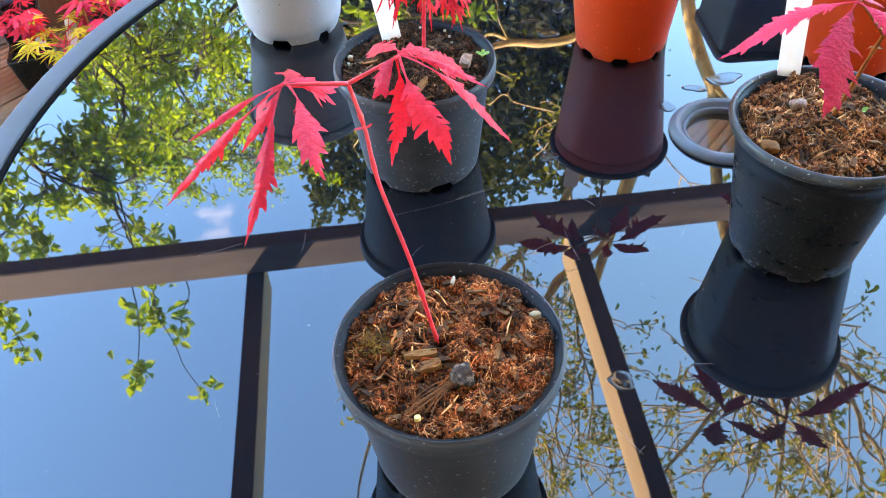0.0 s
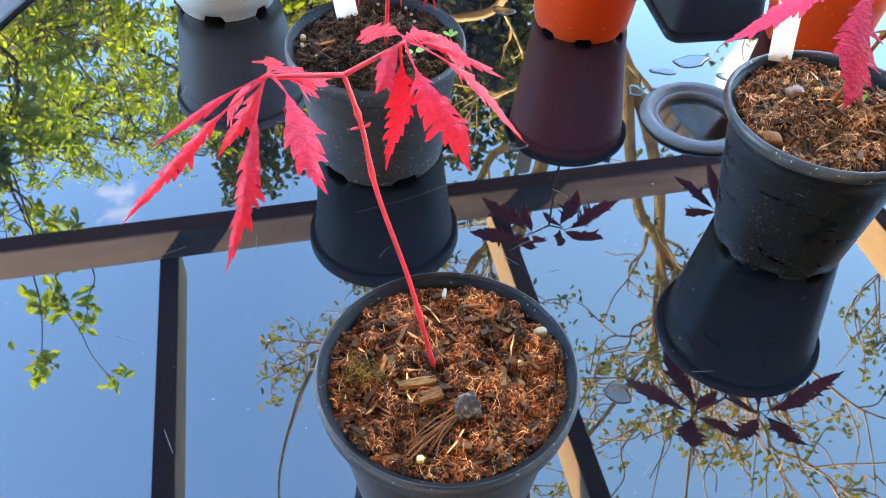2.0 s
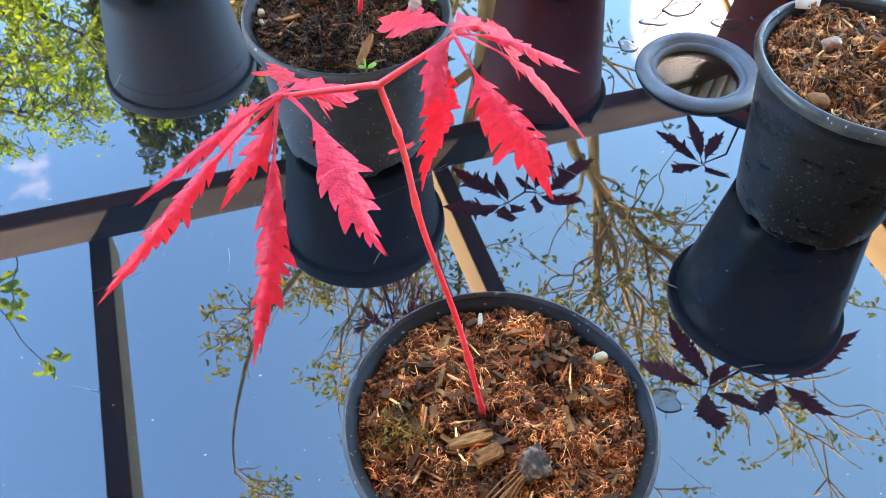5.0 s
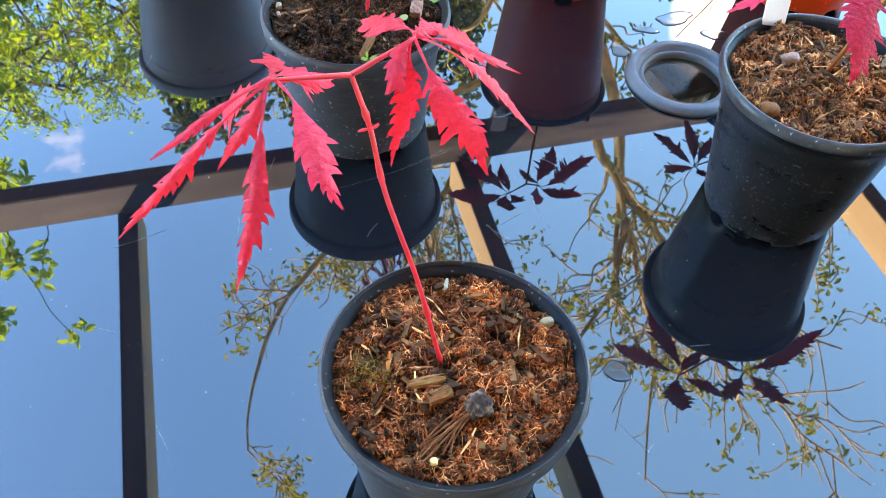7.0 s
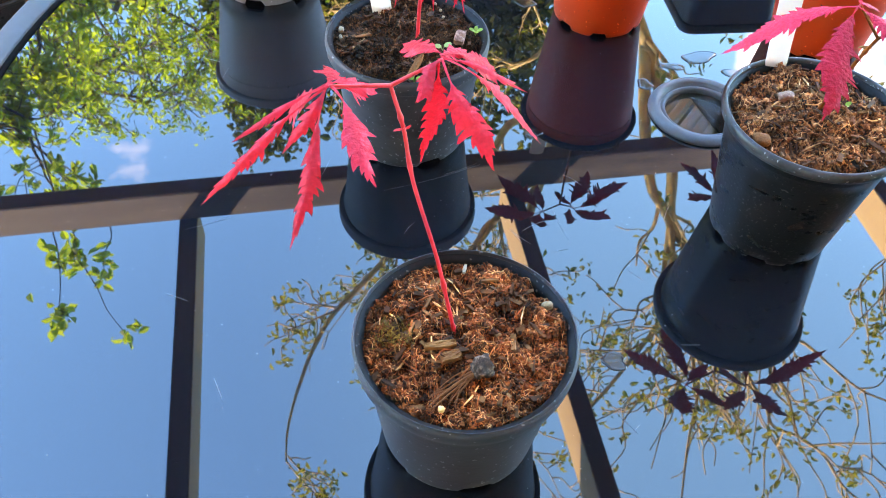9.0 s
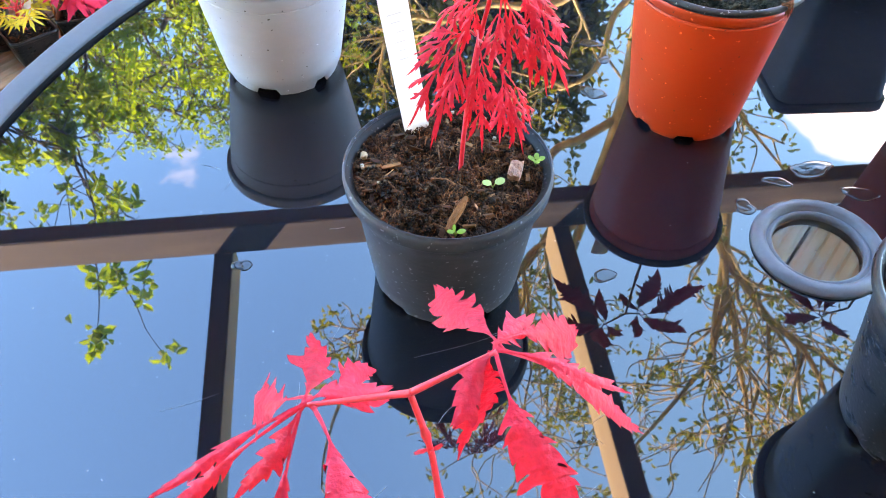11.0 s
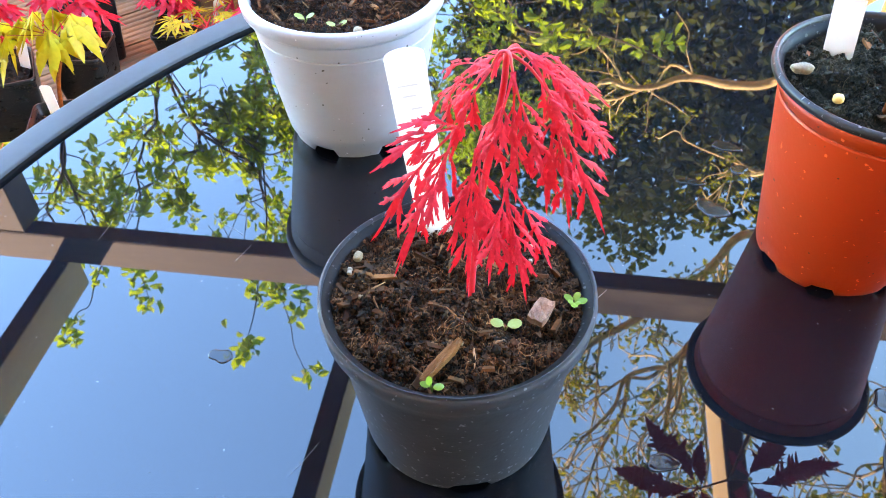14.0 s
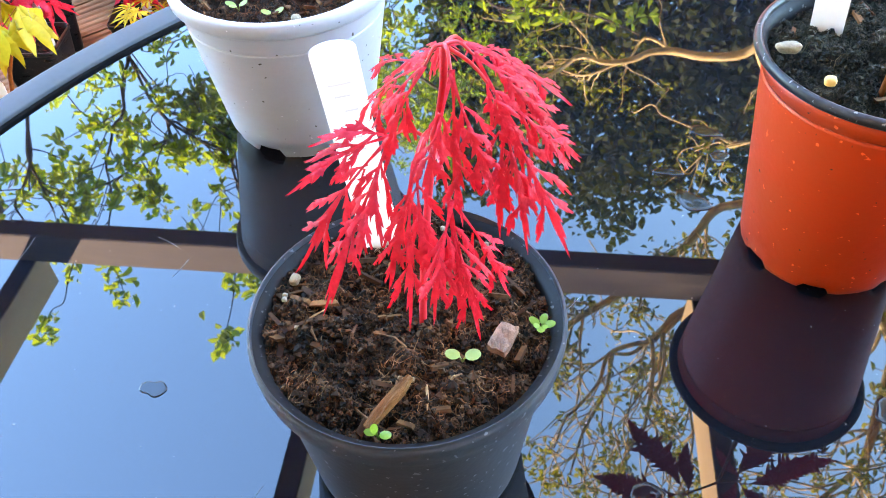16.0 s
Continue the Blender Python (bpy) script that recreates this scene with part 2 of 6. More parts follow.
M_POT_BLACK = dusty(material("glossy_black_plastic", (0.01, 0.01, 0.011), 0.3), (0.005, 0.0046, 0.0052), (0.026, 0.0222, 0.0235), 0.3, (0.2, 0.38), 560.0, 0.652)
bsdf(M_POT_BLACK).inputs["IOR"].default_value = 1.38
M_POT_INNER = dusty(material("inner_black_plastic", (0.012, 0.012, 0.013), 0.5), (0.006, 0.006, 0.007), (0.025, 0.022, 0.02), 0.35, (0.35, 0.6))
bsdf(M_POT_INNER).inputs["IOR"].default_value = 1.2
M_RIM_BLACK = dusty(material("scuffed_black_rim", (0.015, 0.015, 0.017), 0.35), (0.006, 0.006, 0.007), (0.1, 0.1, 0.105), 0.7, (0.2, 0.42), 500.0, 0.67)
bsdf(M_RIM_BLACK).inputs["IOR"].default_value = 1.3
M_POT_WHITE = dusty(material("white_plastic", (0.72, 0.73, 0.74), 0.4), (0.4, 0.412, 0.465), (0.34, 0.345, 0.38), 0.5, (0.36, 0.55), 300.0, 0.75, grit=0.755)
M_POT_ORANGE = dusty(material("terracotta_orange_plastic", (0.75, 0.12, 0.02), 0.4), (0.56, 0.034, 0.003), (0.52, 0.05, 0.008), 0.5, (0.36, 0.55), 330.0, 0.7, grit=0.765)
bsdf(M_POT_ORANGE).inputs["IOR"].default_value = 1.4
M_LABEL = material("white_label_plastic", (0.82, 0.82, 0.82), 0.4)
grain(M_LABEL, [(0.86, 0.85, 0.83), (0.92, 0.91, 0.89)], 60, rough=(0.35, 0.5), bump=0.03)
_tr = node(M_LABEL, "BsdfTranslucent", Color=(0.95, 0.95, 0.93, 1))
_mx = node(M_LABEL, "MixShader", Fac=0.35)
link(M_LABEL, bsdf(M_LABEL).outputs[0], _mx.inputs[1])
link(M_LABEL, _tr.outputs[0], _mx.inputs[2])
link(M_LABEL, _mx.outputs[0], M_LABEL.node_tree.nodes["Material Output"].inputs["Surface"])
M_INK = material("faded_pencil", (0.62, 0.62, 0.62), 0.7)
M_RED = leafy("red_maple_leaf", [(0.46, 0.007, 0.025), (0.86, 0.028, 0.065)], (0.85, 0.012, 0.022), scale=600.0, rough=0.5, through=0.36)
M_PINK = leafy("pink_red_maple_leaf", [(0.4, 0.004, 0.022), (0.78, 0.022, 0.065)], (0.3, 0.006, 0.012), scale=600.0, rough=0.66, through=0.25)
M_STEM = material("red_stem", (0.5, 0.012, 0.03), 0.38)
grain(M_STEM, [(0.6, 0.012, 0.02), (0.8, 0.04, 0.06)], 160, rough=(0.3, 0.45), bump=0.15, dist=0.0004)
M_STEM_BROWN = material("brown_stem", (0.22, 0.07, 0.025), 0.5)
grain(M_STEM_BROWN, [(0.13, 0.022, 0.004), (0.3, 0.07, 0.011)], 160, rough=(0.5, 0.7), bump=0.5, dist=0.0006)
bsdf(M_STEM_BROWN).inputs["Specular IOR Level"].default_value = 0.15
M_YELLOW = leafy("yellow_green_maple_leaf", [(0.42, 0.31, 0.012), (0.64, 0.46, 0.025)], (0.52, 0.42, 0.02), 120.0, through=0.35)
M_SEEDLING = leafy("green_seedling_leaf", [(0.1, 0.2, 0.02), (0.18, 0.3, 0.04)], (0.16, 0.3, 0.02), through=0.3)
M_PALE_SEED = leafy("pale_cotyledon", [(0.24, 0.32, 0.08), (0.32, 0.4, 0.12)], (0.3, 0.4, 0.08), through=0.3)

SOILS = {
    "coir": [(0.07, 0.0151, 0.0044), (0.015, 0.00432, 0.00165), (0.14, 0.0324, 0.0077), (0.03, 0.00792, 0.00275), (0.2, 0.054, 0.0143), (0.09, 0.0194, 0.0055), (0.02, 0.00576, 0.0022)],
    "dark": [(0.04, 0.0164, 0.00816), (0.012, 0.00574, 0.0034), (0.095, 0.0344, 0.015), (0.02, 0.00902, 0.00476), (0.18, 0.0738, 0.0306), (0.05, 0.0197, 0.00884), (0.015, 0.00738, 0.00408)],
    "mossy": [(0.028, 0.0297, 0.0208), (0.012, 0.0126, 0.0096), (0.055, 0.054, 0.0368), (0.02, 0.0216, 0.0152), (0.1, 0.0855, 0.056), (0.034, 0.0342, 0.024)],
    "pale": [(0.07, 0.02, 0.008), (0.015, 0.005, 0.002), (0.16, 0.046, 0.015), (0.03, 0.009, 0.004), (0.26, 0.095, 0.035), (0.1, 0.03, 0.011), (0.02, 0.007, 0.003)],
    "russet": [(0.06, 0.0208, 0.0111), (0.02, 0.008, 0.00455), (0.12, 0.0416, 0.0208), (0.035, 0.0128, 0.0065), (0.2, 0.088, 0.0423), (0.065, 0.0232, 0.0117)],
}
M_SOIL = {k: island_colours(material("soil_" + k, v[0], 0.9), [tuple({"dark": 0.78, "pale": 2.1, "coir": 1.85}.get(k, 0.75) * t for t in c_) for c_ in v], 0.8, 0.14) for k, v in SOILS.items()}
FIBRES = {
    "coir": [(0.3, 0.068, 0.02), (0.06, 0.014, 0.006), (0.36, 0.09, 0.026), (0.12, 0.026, 0.009), (0.62, 0.28, 0.11), (0.2, 0.042, 0.013), (0.04, 0.011, 0.005)],
    "dark": [(0.12, 0.0451, 0.019), (0.03, 0.0131, 0.0068), (0.22, 0.0902, 0.0374), (0.06, 0.0246, 0.0116), (0.34, 0.164, 0.0748)],
    "mossy": [(0.05, 0.0495, 0.032), (0.02, 0.0198, 0.0144), (0.1, 0.09, 0.056), (0.03, 0.0306, 0.0216), (0.18, 0.144, 0.088)],
    "pale": [(0.3, 0.11, 0.042), (0.08, 0.024, 0.009), (0.46, 0.18, 0.066), (0.17, 0.045, 0.014), (0.62, 0.33, 0.15), (0.24, 0.065, 0.02)],
    "russet": [(0.13, 0.044, 0.0221), (0.04, 0.0144, 0.0078), (0.24, 0.096, 0.0455), (0.07, 0.024, 0.0123), (0.34, 0.16, 0.078)],
}
M_FIBRE = {k: island_colours(material("fibre_" + k, v[0], 0.8), [tuple({"dark": 1.1, "pale": 1.6, "coir": 1.95}.get(k, 0.68) * t for t in c_) for c_ in v], 0.75) for k, v in FIBRES.items()}
M_BITS = island_colours(material("bark_bits", (0.1, 0.05, 0.02), 0.8), [(0.04, 0.012, 0.005), (0.14, 0.045, 0.014), (0.03, 0.01, 0.004), (0.16, 0.055, 0.018), (0.07, 0.022, 0.008), (0.03, 0.009, 0.004), (0.24, 0.1, 0.035), (0.05, 0.016, 0.006), (0.1, 0.033, 0.011)], 0.7)
M_SOIL_BED = {}
for k, v in SOILS.items():
    v = [tuple(0.5 * t for t in c_) for c_ in v]
    M_SOIL_BED[k] = material("soil_bed_" + k, v[0], 0.95)
    grain(M_SOIL_BED[k], [v[1], v[3]], 220, rough=(0.85, 1.0), bump=0.8, dist=0.002)
M_CHIP = material("wood_chip", (0.3, 0.18, 0.09), 0.7)
grain(M_CHIP, [(0.11, 0.038, 0.011), (0.34, 0.135, 0.044)], 300, stretch=(0.2, 1, 1), rough=(0.6, 0.8), bump=0.5)
M_TAN = material("tan_bark_chip", (0.3, 0.15, 0.06), 0.75)
grain(M_TAN, [(0.1, 0.03, 0.009), (0.26, 0.09, 0.027)], 260, stretch=(0.3, 1, 1), rough=(0.6, 0.8), bump=0.6)
M_BARK = material("bark_chip", (0.16, 0.06, 0.03), 0.75)
grain(M_BARK, [(0.09, 0.025, 0.01), (0.26, 0.085, 0.03)], 260, stretch=(0.2, 1, 1), rough=(0.6, 0.8), bump=0.6)
for _m in (M_BARK, M_CHIP, M_TAN):
    bsdf(_m).inputs["Specular IOR Level"].default_value = 0.12
M_STONE = material("grey_stone", (0.16, 0.15, 0.15), 0.5)
grain(M_STONE, [(0.016, 0.008, 0.005), (0.06, 0.03, 0.02), (0.28, 0.16, 0.11)], 420, rough=(0.6, 0.85), bump=0.9)
bsdf(M_STONE).inputs["Specular IOR Level"].default_value = 0.2
M_PALE = material("pale_stone", (0.45, 0.38, 0.28), 0.6)
grain(M_PALE, [(0.16, 0.09, 0.04), (0.32, 0.2, 0.1)], 260, rough=(0.5, 0.7), bump=0.4)
M_PINKSTONE = material("pink_grit_stone", (0.3, 0.18, 0.14), 0.6)
grain(M_PINKSTONE, [(0.1, 0.032, 0.017), (0.36, 0.15, 0.085)], 300, rough=(0.5, 0.7), bump=0.6)
M_PERL = material("white_perlite", (0.55, 0.5, 0.4), 0.8)
grain(M_PERL, [(0.2, 0.16, 0.11), (0.36, 0.29, 0.2)], 500, rough=(0.7, 0.9), bump=0.4)
M_GRAIN = material("yellow_fertiliser_bead", (0.7, 0.42, 0.13), 0.4)
M_WATER = material("water_on_black_glass", (0.004, 0.004, 0.005), 0.0, ior=1.4)
grain(M_WATER, [(0.006, 0.0062, 0.0075), (0.006, 0.006, 0.007)], 40, rough=(0.0, 0.02), bump=0.02)
M_LINT = material("grey_lint", (0.2, 0.2, 0.2), 0.8)
M_BEAM = material("weathered_pergola_wood", (0.12, 0.1, 0.08), 0.75)
grain(M_BEAM, [(0.01, 0.0105, 0.011), (0.04, 0.04, 0.042), (0.105, 0.098, 0.094)], 16, stretch=(0.14, 1, 1), rough=(0.65, 0.85), bump=0.3, bump_scale=120, dist=0.003)
M_RAFTER = material("new_rafter_wood", (0.45, 0.3, 0.14), 0.7)
grain(M_RAFTER, [(0.36, 0.25, 0.11), (0.5, 0.37, 0.18)], 9, stretch=(1, 0.12, 1), rough=(0.6, 0.8), bump=0.25, bump_scale=120, dist=0.003)
M_DECK = material("deck_board_wood", (0.34, 0.2, 0.1), 0.7)
grain(M_DECK, [(0.13, 0.062, 0.026), (0.22, 0.108, 0.047), (0.29, 0.148, 0.066)], 8, stretch=(0.1, 1, 1), rough=(0.55, 0.8), bump=0.3, bump_scale=140, dist=0.002)
M_TRUNK = material("tan_bark", (0.5, 0.38, 0.18), 0.8)
grain(M_TRUNK, [(0.28, 0.19, 0.08), (0.52, 0.38, 0.16), (0.62, 0.48, 0.24)], 14, rough=(0.7, 0.9), bump=0.6, bump_scale=60, dist=0.01)
M_TRUNK_DARK = material("dark_bark", (0.06, 0.05, 0.035), 0.85)
grain(M_TRUNK_DARK, [(0.04, 0.033, 0.025), (0.1, 0.08, 0.055)], 14, rough=(0.75, 0.95), bump=0.6, bump_scale=60, dist=0.01)
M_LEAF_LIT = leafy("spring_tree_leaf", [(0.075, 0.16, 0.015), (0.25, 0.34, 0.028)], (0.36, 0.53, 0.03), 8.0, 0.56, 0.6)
M_LEAF_DARK = leafy("hedge_leaf", [(0.018, 0.03, 0.007), (0.05, 0.065, 0.013)], (0.065, 0.09, 0.009), 8.0, 0.3, 0.9)
M_LEAF_YOUNG = leafy("young_tree_leaf", [(0.13, 0.15, 0.018), (0.25, 0.225, 0.03)], (0.32, 0.33, 0.025), 8.0, 0.45, 0.5)
M_GRASS = material("warm_bounce_ground", (0.3, 0.2, 0.12), 0.9)
grain(M_GRASS, [(0.2, 0.15, 0.1), (0.34, 0.265, 0.185)], 3, rough=(0.8, 1.0), bump=0.6, bump_scale=80, dist=0.02)
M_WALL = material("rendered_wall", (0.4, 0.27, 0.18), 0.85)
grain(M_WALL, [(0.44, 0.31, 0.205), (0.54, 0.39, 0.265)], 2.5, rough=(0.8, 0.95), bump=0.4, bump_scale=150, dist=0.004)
M_FENCE = material("red_brown_fence", (0.2, 0.075, 0.035), 0.75)
grain(M_FENCE, [(0.15, 0.045, 0.016), (0.27, 0.09, 0.03)], 6, stretch=(1, 1, 0.12), rough=(0.65, 0.85), bump=0.3, bump_scale=100, dist=0.003)
M_LEG = material("grey_table_leg", (0.12, 0.14, 0.16), 0.4)

TABLE_Z = 0.72


# ---- mesh helpers ----
def mesh_of(name, verts, faces, mat, smooth=True):
    me = bpy.data.meshes.new(name)
    me.from_pydata([tuple(v) for v in verts], [], faces)
    me.materials.append(mat)
    if smooth:
        me.polygons.foreach_set("use_smooth", [True] * len(me.polygons))
    me.update()
    return me


def thing(name, x=0, y=0, z=0, label="", category="", group="", kind="", turn=0):
    ob = new(name)
    ob.matrix_world = pose(x, y, z, 0, 0, turn)
    ob.empty_display_size = 0.02
    return tagged(ob, label, category, group, kind)


def child(name, me, parent, label=""):
    ob = new(name, me)
    ob.parent = parent
    return tagged(ob, label)


def lone(name, me, label, category, group="", kind="", m=None):
    ob = new(name, me)
    if m is not None:
        ob.matrix_world = m
    return tagged(ob, label, category, group, kind)


def lathe(profile, n=72, wave=None):
    """Verts and faces of a profile [(r, z), ...] turned round z; wave(i, angle) gives (dr, dz)."""
    v, f = [], []
    for i, (r, z) in enumerate(profile):
        for k in range(n):
            a = 2 * math.pi * k / n
            dr, dz = wave(i, a) if wave else (0, 0)
            v.append(((r + dr) * math.cos(a), (r + dr) * math.sin(a), z + dz))
    for i in range(len(profile) - 1):
        for k in range(n):
            f.append((i * n + k, i * n + (k + 1) % n, (i + 1) * n + (k + 1) % n, (i + 1) * n + k))
    return v, f


def tube(points, radii, sides=7, v=None, f=None, cap=True):
    v = [] if v is None else v
    f = [] if f is None else f
    pts = [Vector(p) for p in points]
    base = len(v)
    up = Vector((0.31, 0.17, 0.93))
    for i, p in enumerate(pts):
        d = (pts[min(i + 1, len(pts) - 1)] - pts[max(i - 1, 0)]).normalized()
        a = d.cross(up)
        if a.length < 1e-3:
            a = d.cross(Vector((1, 0, 0)))
        a.normalize()
        b = d.cross(a)
        for k in range(sides):
            t = 2 * math.pi * k / sides
            v.append(p + (a * math.cos(t) + b * math.sin(t)) * radii[i])
    for i in range(len(pts) - 1):
        for k in range(sides):
            f.append((base + i * sides + k, base + i * sides + (k + 1) % sides, base + (i + 1) * sides + (k + 1) % sides, base + (i + 1) * sides + k))
    if cap:
        f.append(tuple(base + k for k in reversed(range(sides))))
        f.append(tuple(base + (len(pts) - 1) * sides + k for k in range(sides)))
    return v, f


def smooth_path(points, steps=6):
    """A Catmull-Rom line through a few points."""
    p = [Vector(q) for q in points]
    p = [p[0] * 2 - p[1]] + p + [p[-1] * 2 - p[-2]]
    out = []
    for i in range(1, len(p) - 2):
        for s in range(steps):
            t = s / steps
            a, b, c, d = p[i - 1], p[i], p[i + 1], p[i + 2]
            out.append(0.5 * ((2 * b) + (c - a) * t + (2 * a - 5 * b + 4 * c - d) * t * t + (3 * b - a - 3 * c + d) * t ** 3))
    out.append(p[-2])
    return out


def box(sx_, sy_, sz_, bevel=0.0, segments=2):
    bm = bmesh.new()
    bmesh.ops.create_cube(bm, size=1.0)
    bmesh.ops.scale(bm, vec=(sx_, sy_, sz_), verts=bm.verts)
    if bevel:
        bmesh.ops.bevel(bm, geom=bm.edges[:], offset=bevel, segments=segments, affect="EDGES", profile=0.6)
    return bm


def bm_mesh(name, bm, mat, smooth=False):
    me = bpy.data.meshes.new(name)
    bm.to_mesh(me)
    bm.free()
    me.materials.append(mat)
    if smooth:
        me.polygons.foreach_set("use_smooth", [True] * len(me.polygons))
    return me


# ---- ground, walls ----
# unseen ground sheet; its tan colour is chosen to bounce warm light
ground_v = [(-300, -300, -0.12), (300, -300, -0.12), (300, 300, -0.12), (-300, 300, -0.12)]
lone("ground", mesh_of("ground", ground_v, [(0, 1, 2, 3)], M_GRASS, False), "unseen ground reaching away beyond the wooden deck, gravel-coloured for warm bounce light", "ground", kind="structure")
# unseen wall, added to keep the sun off the table and bounce warm light
lone("shade_wall_south", bm_mesh("shade_wall_south", box(16.0, 0.25, SHADE_WALL_TOP + 0.12), M_WALL), "unseen plain warm buff rendered house wall, added behind the table to shade it", "wall", kind="structure", m=pose(0, -1.35, SHADE_WALL_TOP / 2 - 0.06))

# unseen slab, added overhead to cut the sky light reaching the pots
lone("ceiling", bm_mesh("ceiling", box(16.0, 1.7, 0.12), M_WALL), "unseen plain warm buff soffit, added over the seating side to block sky light", "ceiling", kind="structure", m=pose(0, -0.375, 3.05))

# ---- the table ----
HUB_X, HUB_Y, GLASS_R = 0.1762, 0.4565, 0.4913
RING_R, HOLE_R = 0.0369, 0.0262
table = thing("patio_table", HUB_X, HUB_Y, 0, "round patio table with black smoked-glass top and grey metal rim", "table")
gv, gf = lathe([(HOLE_R, -0.006), (HOLE_R, 0), (0.12, 0), (0.3, 0), (GLASS_R + 0.004, 0), (GLASS_R + 0.004, -0.006), (HOLE_R, -0.006)], 160)
g_me = mesh_of("glass_top", [(x, y, z + TABLE_Z) for x, y, z in gv], gf, M_GLASS, False)
child("glass_top", g_me, table, "black smoked glass with faint scratches")
prof = [(GLASS_R, -0.004), (GLASS_R, 0.0012), (GLASS_R + 0.0015, 0.0018), (GLASS_R + 0.0035, 0.0012), (GLASS_R + 0.0035, -0.004)]
gv, gf = lathe(prof, 160)
child("gasket", mesh_of("gasket", [(x, y, z + TABLE_Z) for x, y, z in gv], gf, M_GASKET), table, "thin black rubber seal")
R0 = GLASS_R + 0.0035
prof = [(R0, -0.008), (R0, 0.0022), (R0 + 0.0006, 0.003), (R0 + 0.0015, 0.0032), (R0 + 0.0165, 0.0036), (R0 + 0.0185, 0.003), (R0 + 0.0195, 0.001), (R0 + 0.0195, -0.012), (R0 + 0.018, -0.024), (R0 + 0.004, -0.024), (R0, -0.008)]
gv, gf = lathe(prof, 160)
child("rim", mesh_of("rim", [(x, y, z + TABLE_Z) for x, y, z in gv], gf, M_RIM), table, "rounded grey painted metal rim")
prof = [(0.0248, -0.0075), (0.0245, -0.001), (0.0249, 0.0012), (0.0258, 0.0021), (0.0267, 0.0021), (0.0276, 0.0009), (0.0281, 0.0012), (0.029, 0.0038), (0.0303, 0.005), (0.0322, 0.0053), (0.0345, 0.0043), (RING_R - 0.0005, 0.002), (RING_R, 0.0003), (0.0262, 0.0002), (0.0258, -0.0075), (0.0242, -0.0075)]
gv, gf = lathe(prof, 96)
child("parasol_ring", mesh_of("parasol_ring", [(x, y, z + TABLE_Z) for x, y, z in gv], gf, M_RING), table, "grey plastic parasol-hole ring")
M_CLEAR = material("smoked_cap_plastic", (0.36, 0.37, 0.35), 0.01, ior=1.5)
bsdf(M_CLEAR).inputs["IOR"].default_value = 1.12
bsdf(M_CLEAR).inputs["Transmission Weight"].default_value = 1.0
gv, gf = lathe([(0.0005, -0.0034), (0.0246, -0.0034), (0.0246, -0.0022), (0.0005, -0.0022)], 48)
cap = child("hole_cap", mesh_of("hole_cap", [(x, y, z + TABLE_Z) for x, y, z in gv], gf, M_CLEAR, False), table, "smoky clear plastic cap in the parasol hole")
cap.visible_shadow = False
for a in (35, 125, 215, 305):
    c, s = math.cos(radians(a)), math.sin(radians(a))
    v, f = tube(smooth_path([(0.45 * c, 0.45 * s, 0.7), (0.44 * c, 0.44 * s, 0.4), (0.49 * c, 0.49 * s, 0.002)], 5), [0.014] * 11, 12)
    child("leg", mesh_of("leg", v, f, M_LEG), table)

# ---- pergola ----
PERG_TURN = 6.68


def perg(u, v, z):
    """Pergola's own axes: u along the cross beam, v away from the house."""
    return pose(-0.524, 1.6994, 0, 0, 0, PERG_TURN) @ pose(u, v, z)


pergola = thing("pergola", label="wooden lean-to pergola of weathered beams over the table", category="pergola")


def timber(name, length, depth, height, mat, m):
    ob = child(name, bm_mesh(name, box(length, depth, height, 0.003, 1), mat), pergola)
    ob.matrix_world = m
    return ob


# thin black sheets added under the timbers put their undersides' shade into colour
M_UNDERSIDE = material("black_underside_shade", (0.012, 0.011, 0.01), 0.7)
grain(M_UNDERSIDE, [(0.008, 0.008, 0.008), (0.018, 0.016, 0.014)], 12, stretch=(0.2, 1, 1), rough=(0.6, 0.8), bump=0.2, bump_scale=120)
timber("cross_beam", 6.4, 0.0515, 0.103, M_BEAM, perg(0.9, 0.0258, 2.0511))
timber("underside_shade", 6.4, 0.054, 0.0042, M_UNDERSIDE, perg(0.9, 0.0258, 1.9975))
for u, wide, high in ((-1.94, 0.048, 0.13), (-1.011, 0.048, 0.13), (-0.1236, 0.0486, 0.118), (0.8235, 0.0453, 0.1355), (1.95, 0.046, 0.13), (2.9, 0.046, 0.13)):
    timber("rafter", wide, 3.0, high, M_RAFTER, perg(u + wide / 2, -1.45, 2.1068 + high / 2))
    timber("underside_shade", wide + 0.002, 3.0, 0.0042, M_UNDERSIDE, perg(u + wide / 2, -1.45, 2.1047))
for u in (POST_U, 4.0):
    timber("post", 0.1, 0.09, 1.995, M_BEAM, perg(u, 0.045, 0.9975))

